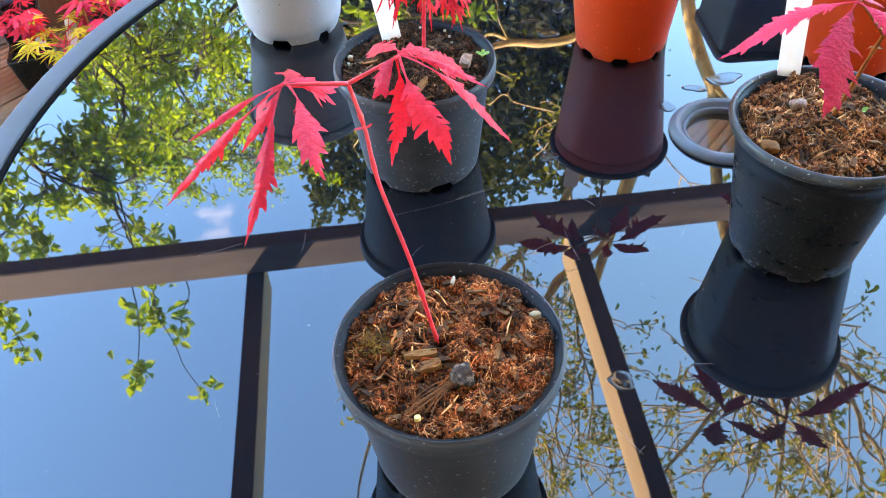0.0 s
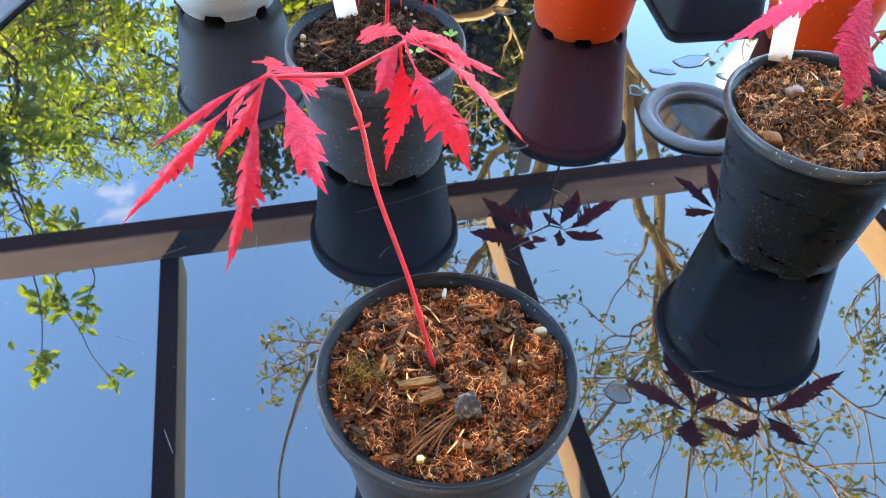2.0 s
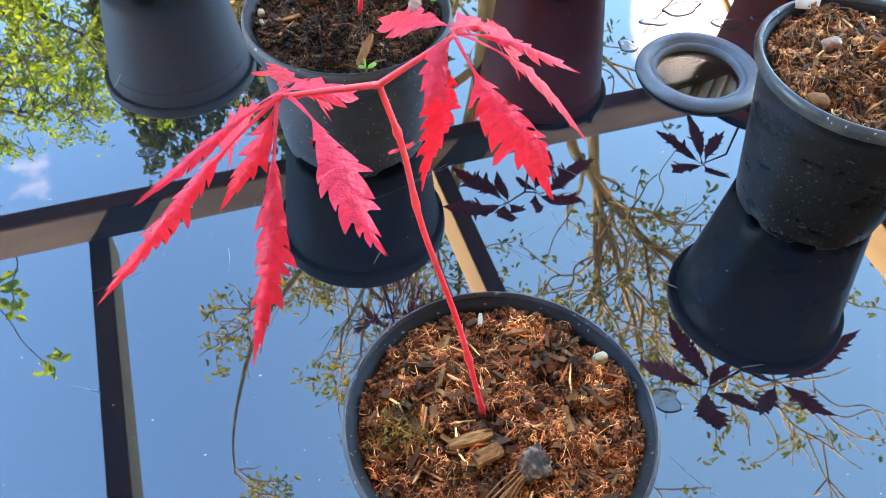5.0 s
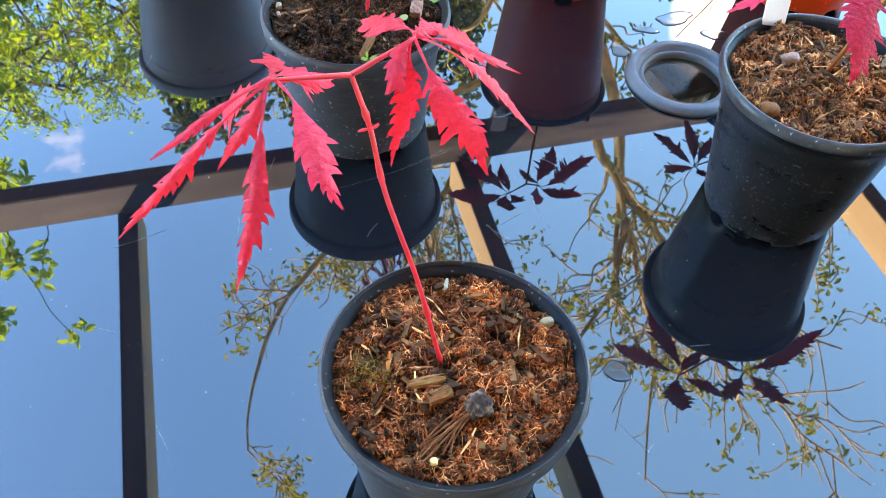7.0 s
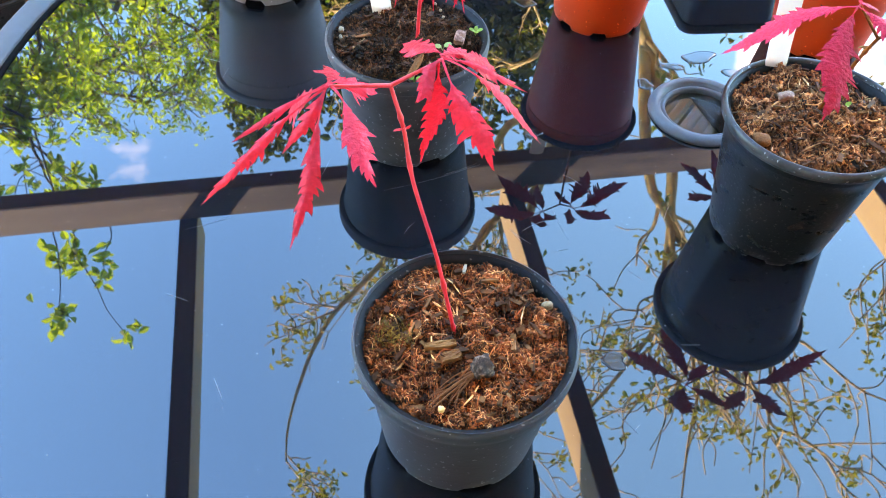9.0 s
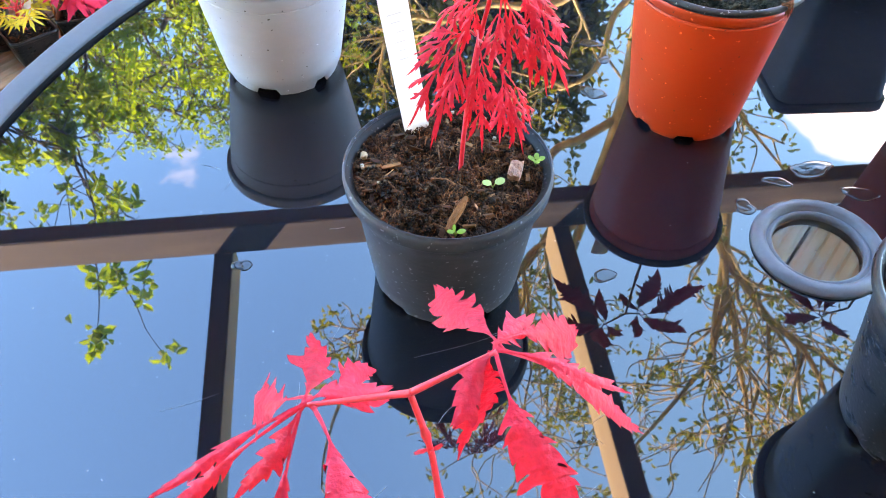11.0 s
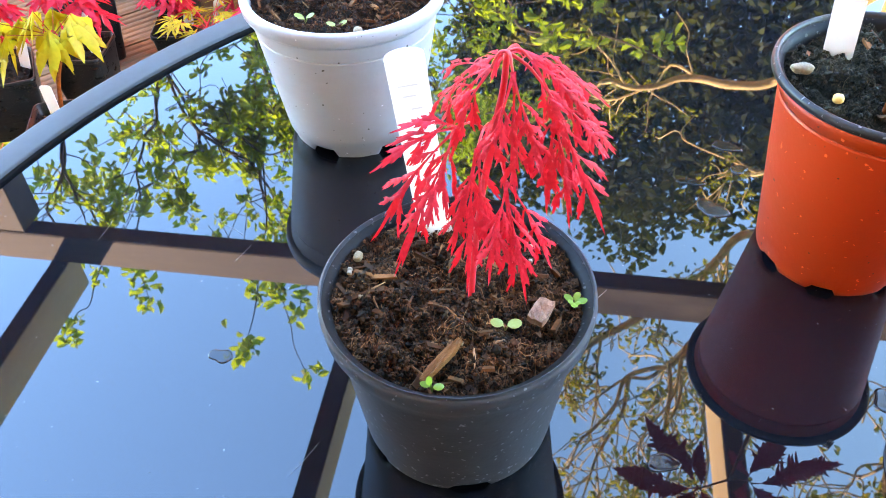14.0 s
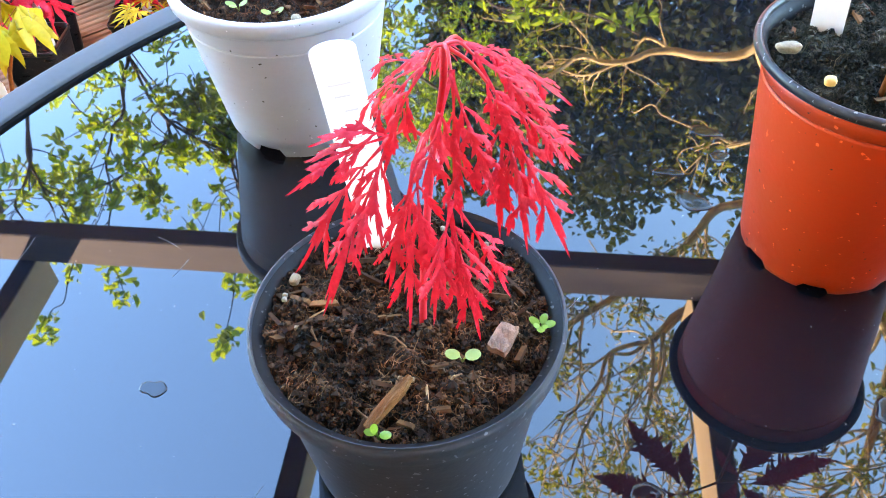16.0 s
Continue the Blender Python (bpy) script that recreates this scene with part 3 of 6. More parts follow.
# ---- pots ----
def pot(kind, x, y, rim_r, base_r, h, mat, rim_mat, label, notches=6, notch=0.004, lip=0.0035, turn=0, group="plant pots on the table", base_band=0.0, z0=TABLE_Z):
    t = thing("flower_pot", x, y, z0, label, "plant pot", group, turn=turn)
    wall = 0.0012
    drop = 0.013

    def at(z):
        return base_r + (rim_r - {"a": 0.0031, "b": 0.0036, "c": 0.0037, "d": 0.0036}[kind] - base_r) * (z / h)

    n = 96

    def wave(i, a):
        if i <= 1 and notches:
            w = math.cos(notches * a + 0.6) + 0.25 * math.sin(a * 2)
            k = min(1.0, max(0.0, (w - 0.45) / 0.16))
            jag = 0.00035 * noise.noise((9 * math.cos(a) + 40 * rim_r, 9 * math.sin(a), 3)) if kind in "cd" else 0.0
            return (-0.0004 * k + jag, notch * k * (1.0 if i == 0 else 0.55) + max(0.0, 1.6 * jag))
        return (0, 0)

    prof = [(base_r - 0.0012, 0.0), (base_r, 0.0018), (at(notch * 1.4), notch * 1.4)]
    if base_band:
        prof += [(at(notch * 1.4) + base_band, notch * 1.5)]
    steps = 9
    for i in range(1, steps + 1):
        z = notch * 1.6 + (h - drop - notch * 1.6) * i / steps
        prof.append((at(z) + base_band, z))
    deep = {"a": 0.0098, "b": 0.0065, "c": 0.0042, "d": 0.008}[kind]
    if kind in "ab":
        prof.append((at(h - drop) + 0.0007, h - drop + 0.0006))
    prof.append((at(h - deep) + base_band, h - deep + 0.001))
    if kind in "cd":
        zg = h - (0.0145 if kind == "c" else 0.0192)
        k = next(i for i, p_ in enumerate(prof) if p_[1] > zg)
        prof[k:k] = [(at(zg - 0.0006) + base_band, zg - 0.0006), (at(zg) + base_band, zg), (at(zg) + base_band - 0.0005, zg + 0.0003), (at(zg) + base_band - 0.0005, zg + 0.0007), (at(zg + 0.001) + base_band, zg + 0.001), (at(zg + 0.0016) + base_band, zg + 0.0016)]
    v, f = lathe(prof, n, wave)
    child("body", mesh_of("body", v, f, mat), t)
    prof = [(at(h - deep) + base_band - 0.0004, h - deep + 0.0002), (rim_r - 0.0012, h - deep), (rim_r - 0.0006, h - deep + 0.0009), (rim_r, h - 0.0032), (rim_r - 0.0003, h - 0.001), (rim_r - 0.0014, h), (rim_r - lip * 0.8, h - 0.0002), (rim_r - lip, h - 0.0012), (rim_r - lip - 0.0001, h - 0.0024)]
    v, f = lathe(prof, n)
    child("rim", mesh_of("rim", v, f, rim_mat), t)
    v, f = lathe([(rim_r - lip - 0.0001, h - 0.0024), (min(at(h) - 0.0016, rim_r - lip - 0.0002), h - 0.0036), (at(h * 0.9) - wall, h * 0.9), (at(h * 0.6) - wall, h * 0.6)], n)
    child("lining", mesh_of("lining", v, f, rim_mat if rim_mat is M_POT_WHITE else M_POT_INNER), t)
    v, f = lathe([(base_r - 0.0018, 0.004), (0.008, 0.0046), (0.0005, 0.0046)], 48)
    child("base", mesh_of("base", v, f, M_POT_INNER), t)
    return t, at


def soil(x, y, z, r, kind, n_crumb, n_fibre, n_chip, seed, mound=0.004, label="", size=1.0):
    """Compost: an uneven bed with crumbs, fibres and bark bits heaped on it, as one mesh of loose pieces."""
    q = random.Random(seed)

    def height(px, py):
        d = math.hypot(px, py) / r
        return mound * (1 - d * d) + 0.005 * noise.noise((px * 55 + seed, py * 55, 0.3)) + 0.0042 * noise.noise((px * 190, py * 190 + seed, 1.3)) + 0.0016 * noise.noise((px * 480, py * 480, seed))

    v, f = [(0, 0, height(0, 0))], []
    rings, seg = 46, 132
    for i in range(1, rings + 1):
        for k in range(seg):
            a = 2 * math.pi * k / seg
            px, py = r * i / rings * math.cos(a), r * i / rings * math.sin(a)
            v.append((px, py, height(px, py) - 0.001))
    for k in range(seg):
        f.append((0, 1 + k, 1 + (k + 1) % seg))
    for i in range(rings - 1):
        for k in range(seg):
            a, b = 1 + i * seg, 1 + (i + 1) * seg
            f.append((a + k, b + k, b + (k + 1) % seg, a + (k + 1) % seg))
    t = thing("potting_soil", x, y, z, label, "potting soil")
    child("bed", mesh_of("bed", v, f, M_SOIL_BED[kind], True), t)
    v, f = [], []
    for _ in range(n_crumb):
        a, d = q.uniform(0, 6.283), r * math.sqrt(q.random()) * 0.985
        px, py = d * math.cos(a), d * math.sin(a)
        s = size * q.choice((0.0003, 0.0004, 0.0005, 0.0006, 0.0007, 0.0009, 0.0013)) * q.uniform(0.7, 1.3)
        if d + s > r:
            continue
        c = Vector((px, py, height(px, py) + s * q.uniform(-0.3, 0.9)))
        m = Euler((q.uniform(0, 6), q.uniform(0, 6), q.uniform(0, 6))).to_matrix()
        b = len(v)
        for o in ((1, 0, 0), (-1, 0, 0), (0, 1, 0), (0, -1, 0), (0, 0, 1), (0, 0, -1)):
            v.append(c + m @ (Vector(o) * s * q.uniform(0.45, 1.15)))
        for tri in ((0, 2, 4), (2, 1, 4), (1, 3, 4), (3, 0, 4), (2, 0, 5), (1, 2, 5), (3, 1, 5), (0, 3, 5)):
            f.append(tuple(b + k for k in tri))
    fv, ff = [], []
    for _ in range(n_fibre):
        a, d = q.uniform(0, 6.283), r * math.sqrt(q.random()) * 0.95
        px, py = d * math.cos(a), d * math.sin(a)
        if noise.noise((px * 70 + 5, py * 70, seed)) + q.uniform(-0.35, 0.35) < -0.02:
            continue
        dr, ln, w = q.uniform(0, 6.283), size * (q.uniform(0.0012, 0.004) if q.random() < 0.85 else q.uniform(0.005, 0.011)), q.uniform(0.00005, 0.00016)
        bend, lift = q.uniform(-4.2, 4.2), q.uniform(0.0, 0.0012)
        p, pts = Vector((px, py, 0)), []
        for s in range(5):
            z_ = height(p.x, p.y) + 0.0006 + lift * math.sin(s / 4 * 3.1) + q.uniform(-0.0002, 0.0003)
            pts.append(Vector((p.x, p.y, z_)))
            p = p + Vector((math.cos(dr), math.sin(dr), 0)) * ln / 4
            dr += bend / 4
            if math.hypot(p.x, p.y) > r * 0.99:
                break
        if len(pts) > 2:
            tube(pts, [w] * len(pts), 3, fv, ff, False)
    cv, cf = [], []
    for _ in range(int(n_chip * 0.4)):
        a, d = q.uniform(0, 6.283), r * math.sqrt(q.random()) * 0.92
        c = Vector((d * math.cos(a), d * math.sin(a), 0))
        c.z = height(c.x, c.y) + 0.0013
        m = Euler((q.uniform(-0.5, 0.5), q.uniform(-0.5, 0.5), q.uniform(0, 6.28))).to_matrix()
        l, w, h_ = size * q.uniform(0.0018, 0.0055), size * q.uniform(0.0006, 0.0016), q.uniform(0.0003, 0.0007)
        b = len(cv)
        for sx_ in (-1, 1):
            for sy_ in (-1, 1):
                for sz_ in (-1, 1):
                    cv.append(c + m @ Vector((sx_ * l * q.uniform(0.7, 1), sy_ * w * q.uniform(0.5, 1), sz_ * h_)))
        for tri in ((0, 1, 3, 2), (4, 6, 7, 5), (0, 4, 5, 1), (2, 3, 7, 6), (0, 2, 6, 4), (1, 5, 7, 3)):
            cf.append(tuple(b + k for k in tri))
    for _ in range(int(n_chip * 0.05)):
        a, d = q.uniform(0, 6.283), r * math.sqrt(q.random()) * 0.9
        s = size * q.uniform(0.001, 0.0024)
        c = Vector((d * math.cos(a), d * math.sin(a), 0))
        c.z = height(c.x, c.y) + s * q.uniform(-0.1, 0.35)
        b, off = len(v), q.uniform(0, 99)
        for i in range(5):
            for k in range(9):
                la, lo = (i - 2) * 0.68, 2 * math.pi * k / 9
                o_ = Vector((math.cos(la) * math.cos(lo), math.cos(la) * math.sin(lo), math.sin(la) * 0.75))
                v.append(c + o_ * s * (1 + 0.45 * noise.noise(o_ * 1.9 + Vector((off, 0, 0)))))
        f += [tuple(b + k for k in reversed(range(9))), tuple(b + 36 + k for k in range(9))]
        for i in range(4):
            for k in range(9):
                f.append((b + i * 9 + k, b + i * 9 + (k + 1) % 9, b + (i + 1) * 9 + (k + 1) % 9, b + (i + 1) * 9 + k))
    for _ in range(int(n_chip * 0.2)):
        a, d, dr = q.uniform(0, 6.283), r * math.sqrt(q.random()) * 0.85, q.uniform(0, 6.283)
        ln = size * q.uniform(0.004, 0.012)
        p = Vector((d * math.cos(a), d * math.sin(a), 0))
        e = p + Vector((math.cos(dr), math.sin(dr), 0)) * ln
        if e.length < r * 0.95:
            m = (p + e) / 2 + Vector((q.uniform(-1, 1), q.uniform(-1, 1), 0)) * ln * 0.1
            pts = [Vector((g.x, g.y, height(g.x, g.y) + 0.001 + h_)) for g, h_ in ((p, 0), (m, 0.001), (e, q.uniform(0, 0.0015)))]
            tube(pts, [q.uniform(0.0002, 0.0005), q.uniform(0.0003, 0.0006), 0.0002], 5, fv, ff, True)
    tagged(child("loose_compost", mesh_of("loose_compost", v, f, M_SOIL[kind], False), t), kind="stuff")
    tagged(child("bark_bit", mesh_of("bark_bit", cv, cf, M_BITS, False), t), kind="stuff")
    tagged(child("root_fibre", mesh_of("root_fibre", fv, ff, M_FIBRE[kind], False), t), kind="stuff")
    return height


def rock(name, x, y, z, sx_, sy_, sz_, mat, label, category, seed, turn=0, tilt=0, rough=0.25):
    bm = bmesh.new()
    bmesh.ops.create_icosphere(bm, subdivisions=3, radius=1.0)
    for v in bm.verts:
        k = 1 + rough * noise.noise(v.co * 1.4 + Vector((seed, 0, 0))) + rough * 0.5 * noise.noise(v.co * 3.5 + Vector((0, seed, 0)))
        c = v.co * k
        p = 0.72
        c = Vector([math.copysign(abs(t) ** p, t) for t in c])
        v.co = Vector((c.x * sx_, c.y * sy_, c.z * sz_))
    return lone(name, bm_mesh(name, bm, mat, True), label, category, m=pose(x, y, z, tilt, 0, turn))


def splinter(x, y, z, length, width, thick, turn, mat, label, seed, tilt=0, name="wood_chip"):
    q = random.Random(seed)
    bm = box(1, 1, 1)
    bmesh.ops.subdivide_edges(bm, edges=bm.edges[:], cuts=3, use_grid_fill=True)
    for v in bm.verts:
        e = 1 - (0.45 if length > 2.2 * width else 0.08) * abs(v.co.x * 2) ** 3
        v.co = Vector((v.co.x * length * (1 + 0.06 * noise.noise((v.co.y * 9, v.co.z * 5, seed))), v.co.y * width * e + 0.12 * width * noise.noise((v.co.x * 6, seed, 0)), v.co.z * thick + thick * 0.4 * noise.noise((v.co.x * 7, v.co.y * 6, seed))))
    return lone(name, bm_mesh(name, bm, mat, False), label, "wood chip", m=pose(x, y, z, 0, tilt, turn))


# ---- leaves ----
def teeth_line(q, count, depth):
    """One side's saw teeth: (start, end, height, valley) along the lobe, uneven in length and reach."""
    marks = [0.0]
    for _ in range(count):
        marks.append(marks[-1] + q.uniform(0.55, 1.45))
    out = []
    for k in range(count):
        big = q.random() < 0.26
        out.append((marks[k] / marks[-1], marks[k + 1] / marks[-1], q.uniform(1.15, 1.55) if big else q.uniform(0.72, 1.05), 1 - depth * q.uniform(0.7, 1.3)))
    return out


def blade(v, f, centre, tip, width, sag, normal, teeth=9, depth=0.45, belly=0.5, fold=0.25, stalk=0.0, curl=0.0, seed=0.0, ripple=0.28, fine=True):
    """One saw-toothed lobe from the leaf's centre to its tip: a folded, blistered, drooping strip, narrow at its foot."""
    q = random.Random(int(seed * 1000) + 17)
    c, t = Vector(centre), Vector(tip)
    axis = t - c
    side = axis.cross(Vector(normal)).normalized()
    up = side.cross(axis).normalized()
    d = axis.normalized()
    length = axis.length
    sides = [teeth_line(q, teeth, depth), teeth_line(q, teeth, depth)]
    marks = {0.0, 1.0, stalk * 0.5}
    for line in sides:
        for a, e, _, _ in line:
            a, e = stalk + (1 - stalk) * a, stalk + (1 - stalk) * e
            marks |= {round(a + (e - a) * k, 4) for k in ((0.02, 0.45, 0.86, 0.97) if fine else (0.03, 0.9))}
    rows = sorted(marks)
    cols = (1.0, 0.5, 0.0, -0.5, -1.0) if fine else (1.0, 0.0, -1.0)
    base = len(v)
    twist = q.uniform(-0.5, 0.5)

    def reach(s, sgn):
        if s <= stalk:
            return 0.0005, 0.0
        u = (s - stalk) / (1 - stalk)
        w = width * (math.sin(math.pi / 2 * u / belly) ** 1.15 if u < belly else math.sin(math.pi / 2 * (1 - u) / (1 - belly)) ** 1.1)
        w *= 1 + ripple * math.sin(seed * 7.1 + s * 9 + sgn)
        for a, e, top, low in sides[0 if sgn > 0 else 1]:
            if a <= u <= e:
                x = (u - a) / (e - a)
                k = low + (top - low) * (x / 0.86) ** 0.8 if x < 0.86 else top - (top - low) * (x - 0.86) / 0.14
                lead = (e - a) * 0.5 * max(0.0, x) ** 3 if x < 0.9 else 0.0
                return max(w * k, 0.0003 if u < 0.97 else 0.0), lead
        return w, 0.0

    for s in rows:
        p = c + axis * s + up * sag * 4 * s * (1 - s) + up * curl * s * s + side * width * 0.3 * math.sin(s * 5 + seed * 3)
        for g in cols:
            if g == 0:
                v.append(p)
                continue
            w, lead = reach(s, 1 if g > 0 else -1)
            if s >= 1.0:
                w = 0.0
            bumpy = min(0.14 * width, 0.0005) * noise.noise((s * length * 300, g * 3 + seed, seed)) * (0.6 if abs(g) < 1 else 1.0)
            v.append(p + side * g * w + d * lead * length * (1 if abs(g) == 1 else 0) - up * fold * w * abs(g) + up * (bumpy + twist * g * w * s))
    n = len(cols)
    for i in range(len(rows) - 1):
        a = base + n * i
        for k in range(n - 1):
            f.append((a + k, a + k + 1, a + n + k + 1, a + n + k))


def frond(v, f, centre, tip, width, sag, normal, pairs=4, q=None, spread=0.6):
    """One finely cut lobe: a slender toothed midrib that carries narrow toothed lobules on both sides."""
    c, t = Vector(centre), Vector(tip)
    axis = t - c
    side = axis.cross(Vector(normal)).normalized()
    up = side.cross(axis).normalized()
    blade(v, f, c, t, width * 0.3, sag, normal, teeth=6, depth=0.55, belly=0.6, fold=0.2, stalk=0.2, seed=q.random() * 9)
    d = axis.normalized()
    for k in range(pairs):
        for sgn in (1, -1):
            s = 0.24 + 0.52 * (k + q.uniform(-0.3, 0.3)) / pairs
            p = c + axis * s + up * sag * 4 * s * (1 - s)
            reach = axis.length * (0.46 - 0.3 * s) * q.uniform(0.65, 1.15)
            e = p + (d * 0.85 + side * sgn * spread * q.uniform(0.5, 0.85)).normalized() * reach - up * reach * q.uniform(0.1, 0.4)
            blade(v, f, p, e, width * q.uniform(0.2, 0.3), 0.0008, normal, teeth=4, depth=0.6, belly=0.55, fold=0.25, seed=q.random() * 9)


def leaf_part(parent, name, centre, lobes, root, mat, stem_mat, normal=(0, 0, 1), stalk_r=0.0007, dissected=False, seed=1, sag_root=0.0, broad=False, fine=True, cut=False, plain=False):
    """lobes: (tip, half width, sag). root: where the petiole leaves the stem. World places, parent at its own base."""
    q = random.Random(seed)
    o = parent.matrix_world.translation
    v, f = [], []
    c = Vector(centre) - o
    for tip, width, sag in lobes:
        if dissected:
            frond(v, f, c, Vector(tip) - o, width, sag, normal, 3 if (Vector(tip) - Vector(centre)).length > 0.022 else 2, q)
        elif plain:
            blade(v, f, c, Vector(tip) - o, width, sag, normal, teeth=4, depth=0.1, belly=0.5, fold=0.3, seed=q.random() * 9, ripple=0.06, fine=False)
        elif cut:
            reach_ = (Vector(tip) - Vector(centre)).length
            blade(v, f, c, Vector(tip) - o, width * 1.25, sag, normal, teeth=max(5, int(reach_ / 0.0042)), depth=0.45, belly=0.45, fold=0.35, stalk=0.2 if reach_ > 0.036 else 0.1, seed=q.random() * 9, ripple=0.16, fine=fine)
        elif broad:
            blade(v, f, c, Vector(tip) - o, width, sag, normal, teeth=max(7, int((Vector(tip) - Vector(centre)).length / 0.0034)), depth=0.34, belly=0.5, stalk=0.08, seed=q.random() * 9, ripple=0.1, fine=fine)
        else:
            blade(v, f, c, Vector(tip) - o, width, sag, normal, teeth=max(5, int((Vector(tip) - Vector(centre)).length / 0.0031)), depth=0.4, stalk=0.1, belly=0.42, seed=q.random() * 9, fine=fine)
    leaf = child(name, mesh_of(name, v, f, mat, True), parent)
    r = Vector(root) - o
    mid = (r + c) / 2 + Vector((0, 0, sag_root))
    v, f = tube(smooth_path([r, mid, c], 5), [stalk_r * (1.25 - 0.05 * k) for k in range(11)], 7)
    st = child("petiole", mesh_of("petiole", v, f, stem_mat), leaf)
    return leaf


def stem_part(parent, points, r0, r1, mat, nodes=(), name="stem"):
    o = parent.matrix_world.translation
    pts = smooth_path([Vector(p) - o for p in points], 8)
    n = len(pts)
    radii = []
    for i in range(n):
        r = r0 + (r1 - r0) * i / (n - 1)
        s = i / (n - 1)
        for k in nodes:
            r *= 1 + 0.55 * math.exp(-((s - k) / 0.014) ** 2)
        radii.append(r)
    v, f = tube(pts, radii, 10)
    return child(name, mesh_of(name, v, f, mat), parent)


def plant_label(bottom, top, width, label, ink=(), across=(1, 0, 0)):
    b, t = Vector(bottom), Vector(top)
    ax = t - b
    ob = thing("plant_label", b.x, b.y, b.z, label, "plant label")
    hw, hl, th = width / 2, ax.length / 2, 0.0003
    edge = [(-hw * 0.9, -hl), (hw * 0.9, -hl), (hw, hl - width * 0.24)]
    edge += [(hw * math.cos(radians(a)) * 0.97, hl - width * 0.2 + width * 0.2 * math.sin(radians(a))) for a in range(8, 180, 14)]
    edge += [(-hw, hl - width * 0.24)]
    k = len(edge)
    lv = [(x, -th, z) for x, z in edge] + [(x, th, z) for x, z in edge]
    lf = [tuple(range(k)), tuple(reversed(range(k, 2 * k)))] + [(i, k + i, k + (i + 1) % k, (i + 1) % k) for i in range(k)]
    me = mesh_of("tag", lv, lf, M_LABEL, False)
    zz = ax.normalized()
    yy = zz.cross(Vector(across)).normalized()
    xx = yy.cross(zz)
    rot = Matrix((xx, yy, zz)).transposed().to_4x4()
    tag = child("tag", me, ob)
    tag.matrix_world = Matrix.Translation((b + t) / 2) @ rot
    for u, w_, hgt, l in ink:
        mk = child("faded_mark", bm_mesh("faded_mark", box(l, 0.0001, hgt), M_INK), tag, "faded pencil stroke")
        mk.matrix_local = pose(u, -0.0004, w_)
    return ob


# seedling in the foremost pot
p1, _ = pot("a", -0.0091, 0.2164, 0.0495, 0.037, 0.0757, M_POT_GREY, M_POT_GREY, "dusty black plastic pot with a single red maple seedling", 5, 0.004, 0.0014)
soil(-0.0091, 0.2164, TABLE_Z + 0.0695, 0.0452, "coir", 17000, 9000, 260, 3, 0.004, "reddish brown fibrous compost in a black pot")
seedling = thing("maple_seedling", -0.0125, 0.219, 0.789, "red maple seedling with two serrated drooping leaves", "seedling")
stem_part(seedling, [(-0.0125, 0.219, 0.786), (-0.0165, 0.2215, 0.806), (-0.0225, 0.2255, 0.836), (-0.0318, 0.2306, 0.8722), (-0.0353, 0.2368, 0.893), (-0.0397, 0.2415, 0.9088)], 0.00092, 0.00075, M_STEM, (0.09, 0.3, 0.66, 0.85))
FORK = (-0.0397, 0.2415, 0.9088)
leaf_part(seedling, "leaf", (-0.0605, 0.2359, 0.913), [
    ((-0.1069, 0.2177, 0.8765), 0.002, 0.003), ((-0.093, 0.2205, 0.9023), 0.0016, 0.002), ((-0.0739, 0.194, 0.8781), 0.0031, 0.004), ((-0.0763, 0.2238, 0.894), 0.0023, 0.002),
    ((-0.044, 0.2009, 0.9), 0.0043, 0.003), ((-0.0491, 0.2623, 0.8856), 0.0034, 0.003), ((-0.0625, 0.2624, 0.9017), 0.0036, 0.002), ((-0.0787, 0.2536, 0.8855), 0.0058, 0.003),
    ((-0.0442, 0.246, 0.9055), 0.0034, 0.001)], FORK, M_RED, M_STEM, (0.1, -0.35, 0.9), seed=2, cut=True)
leaf_part(seedling, "leaf", (-0.0213, 0.2477, 0.9154), [
    ((-0.0062, 0.2174, 0.8905), 0.0047, 0.004), ((-0.0273, 0.2485, 0.8661), 0.0044, -0.006), ((0.0186, 0.2548, 0.8714), 0.0033, 0.005), ((0.0085, 0.2462, 0.9026), 0.0017, 0.003),
    ((0.0005, 0.2705, 0.8935), 0.0052, 0.004), ((-0.0347, 0.2773, 0.9008), 0.0043, 0.003), ((-0.0315, 0.2351, 0.9075), 0.0035, 0.001), ((-0.0125, 0.2635, 0.9085), 0.0028, 0.001)],
    FORK, M_RED, M_STEM, (0.1, -0.35, 0.9), seed=3, cut=True)
o = seedling.matrix_world.translation
v, f = [], []
for d in ((-0.0035, -0.001, 0.0004), (0.0026, 0.0006, 0.001), (0.0005, -0.002, 0.0035)):
    blade(v, f, Vector((-0.0353, 0.2368, 0.893)) - o, Vector((-0.0353, 0.2368, 0.893)) + Vector(d) - o, 0.0007, 0.0, (0, -0.4, 1), teeth=2, depth=0.1)
child("bud_scale", mesh_of("bud_scale", v, f, M_STEM, False), seedling)

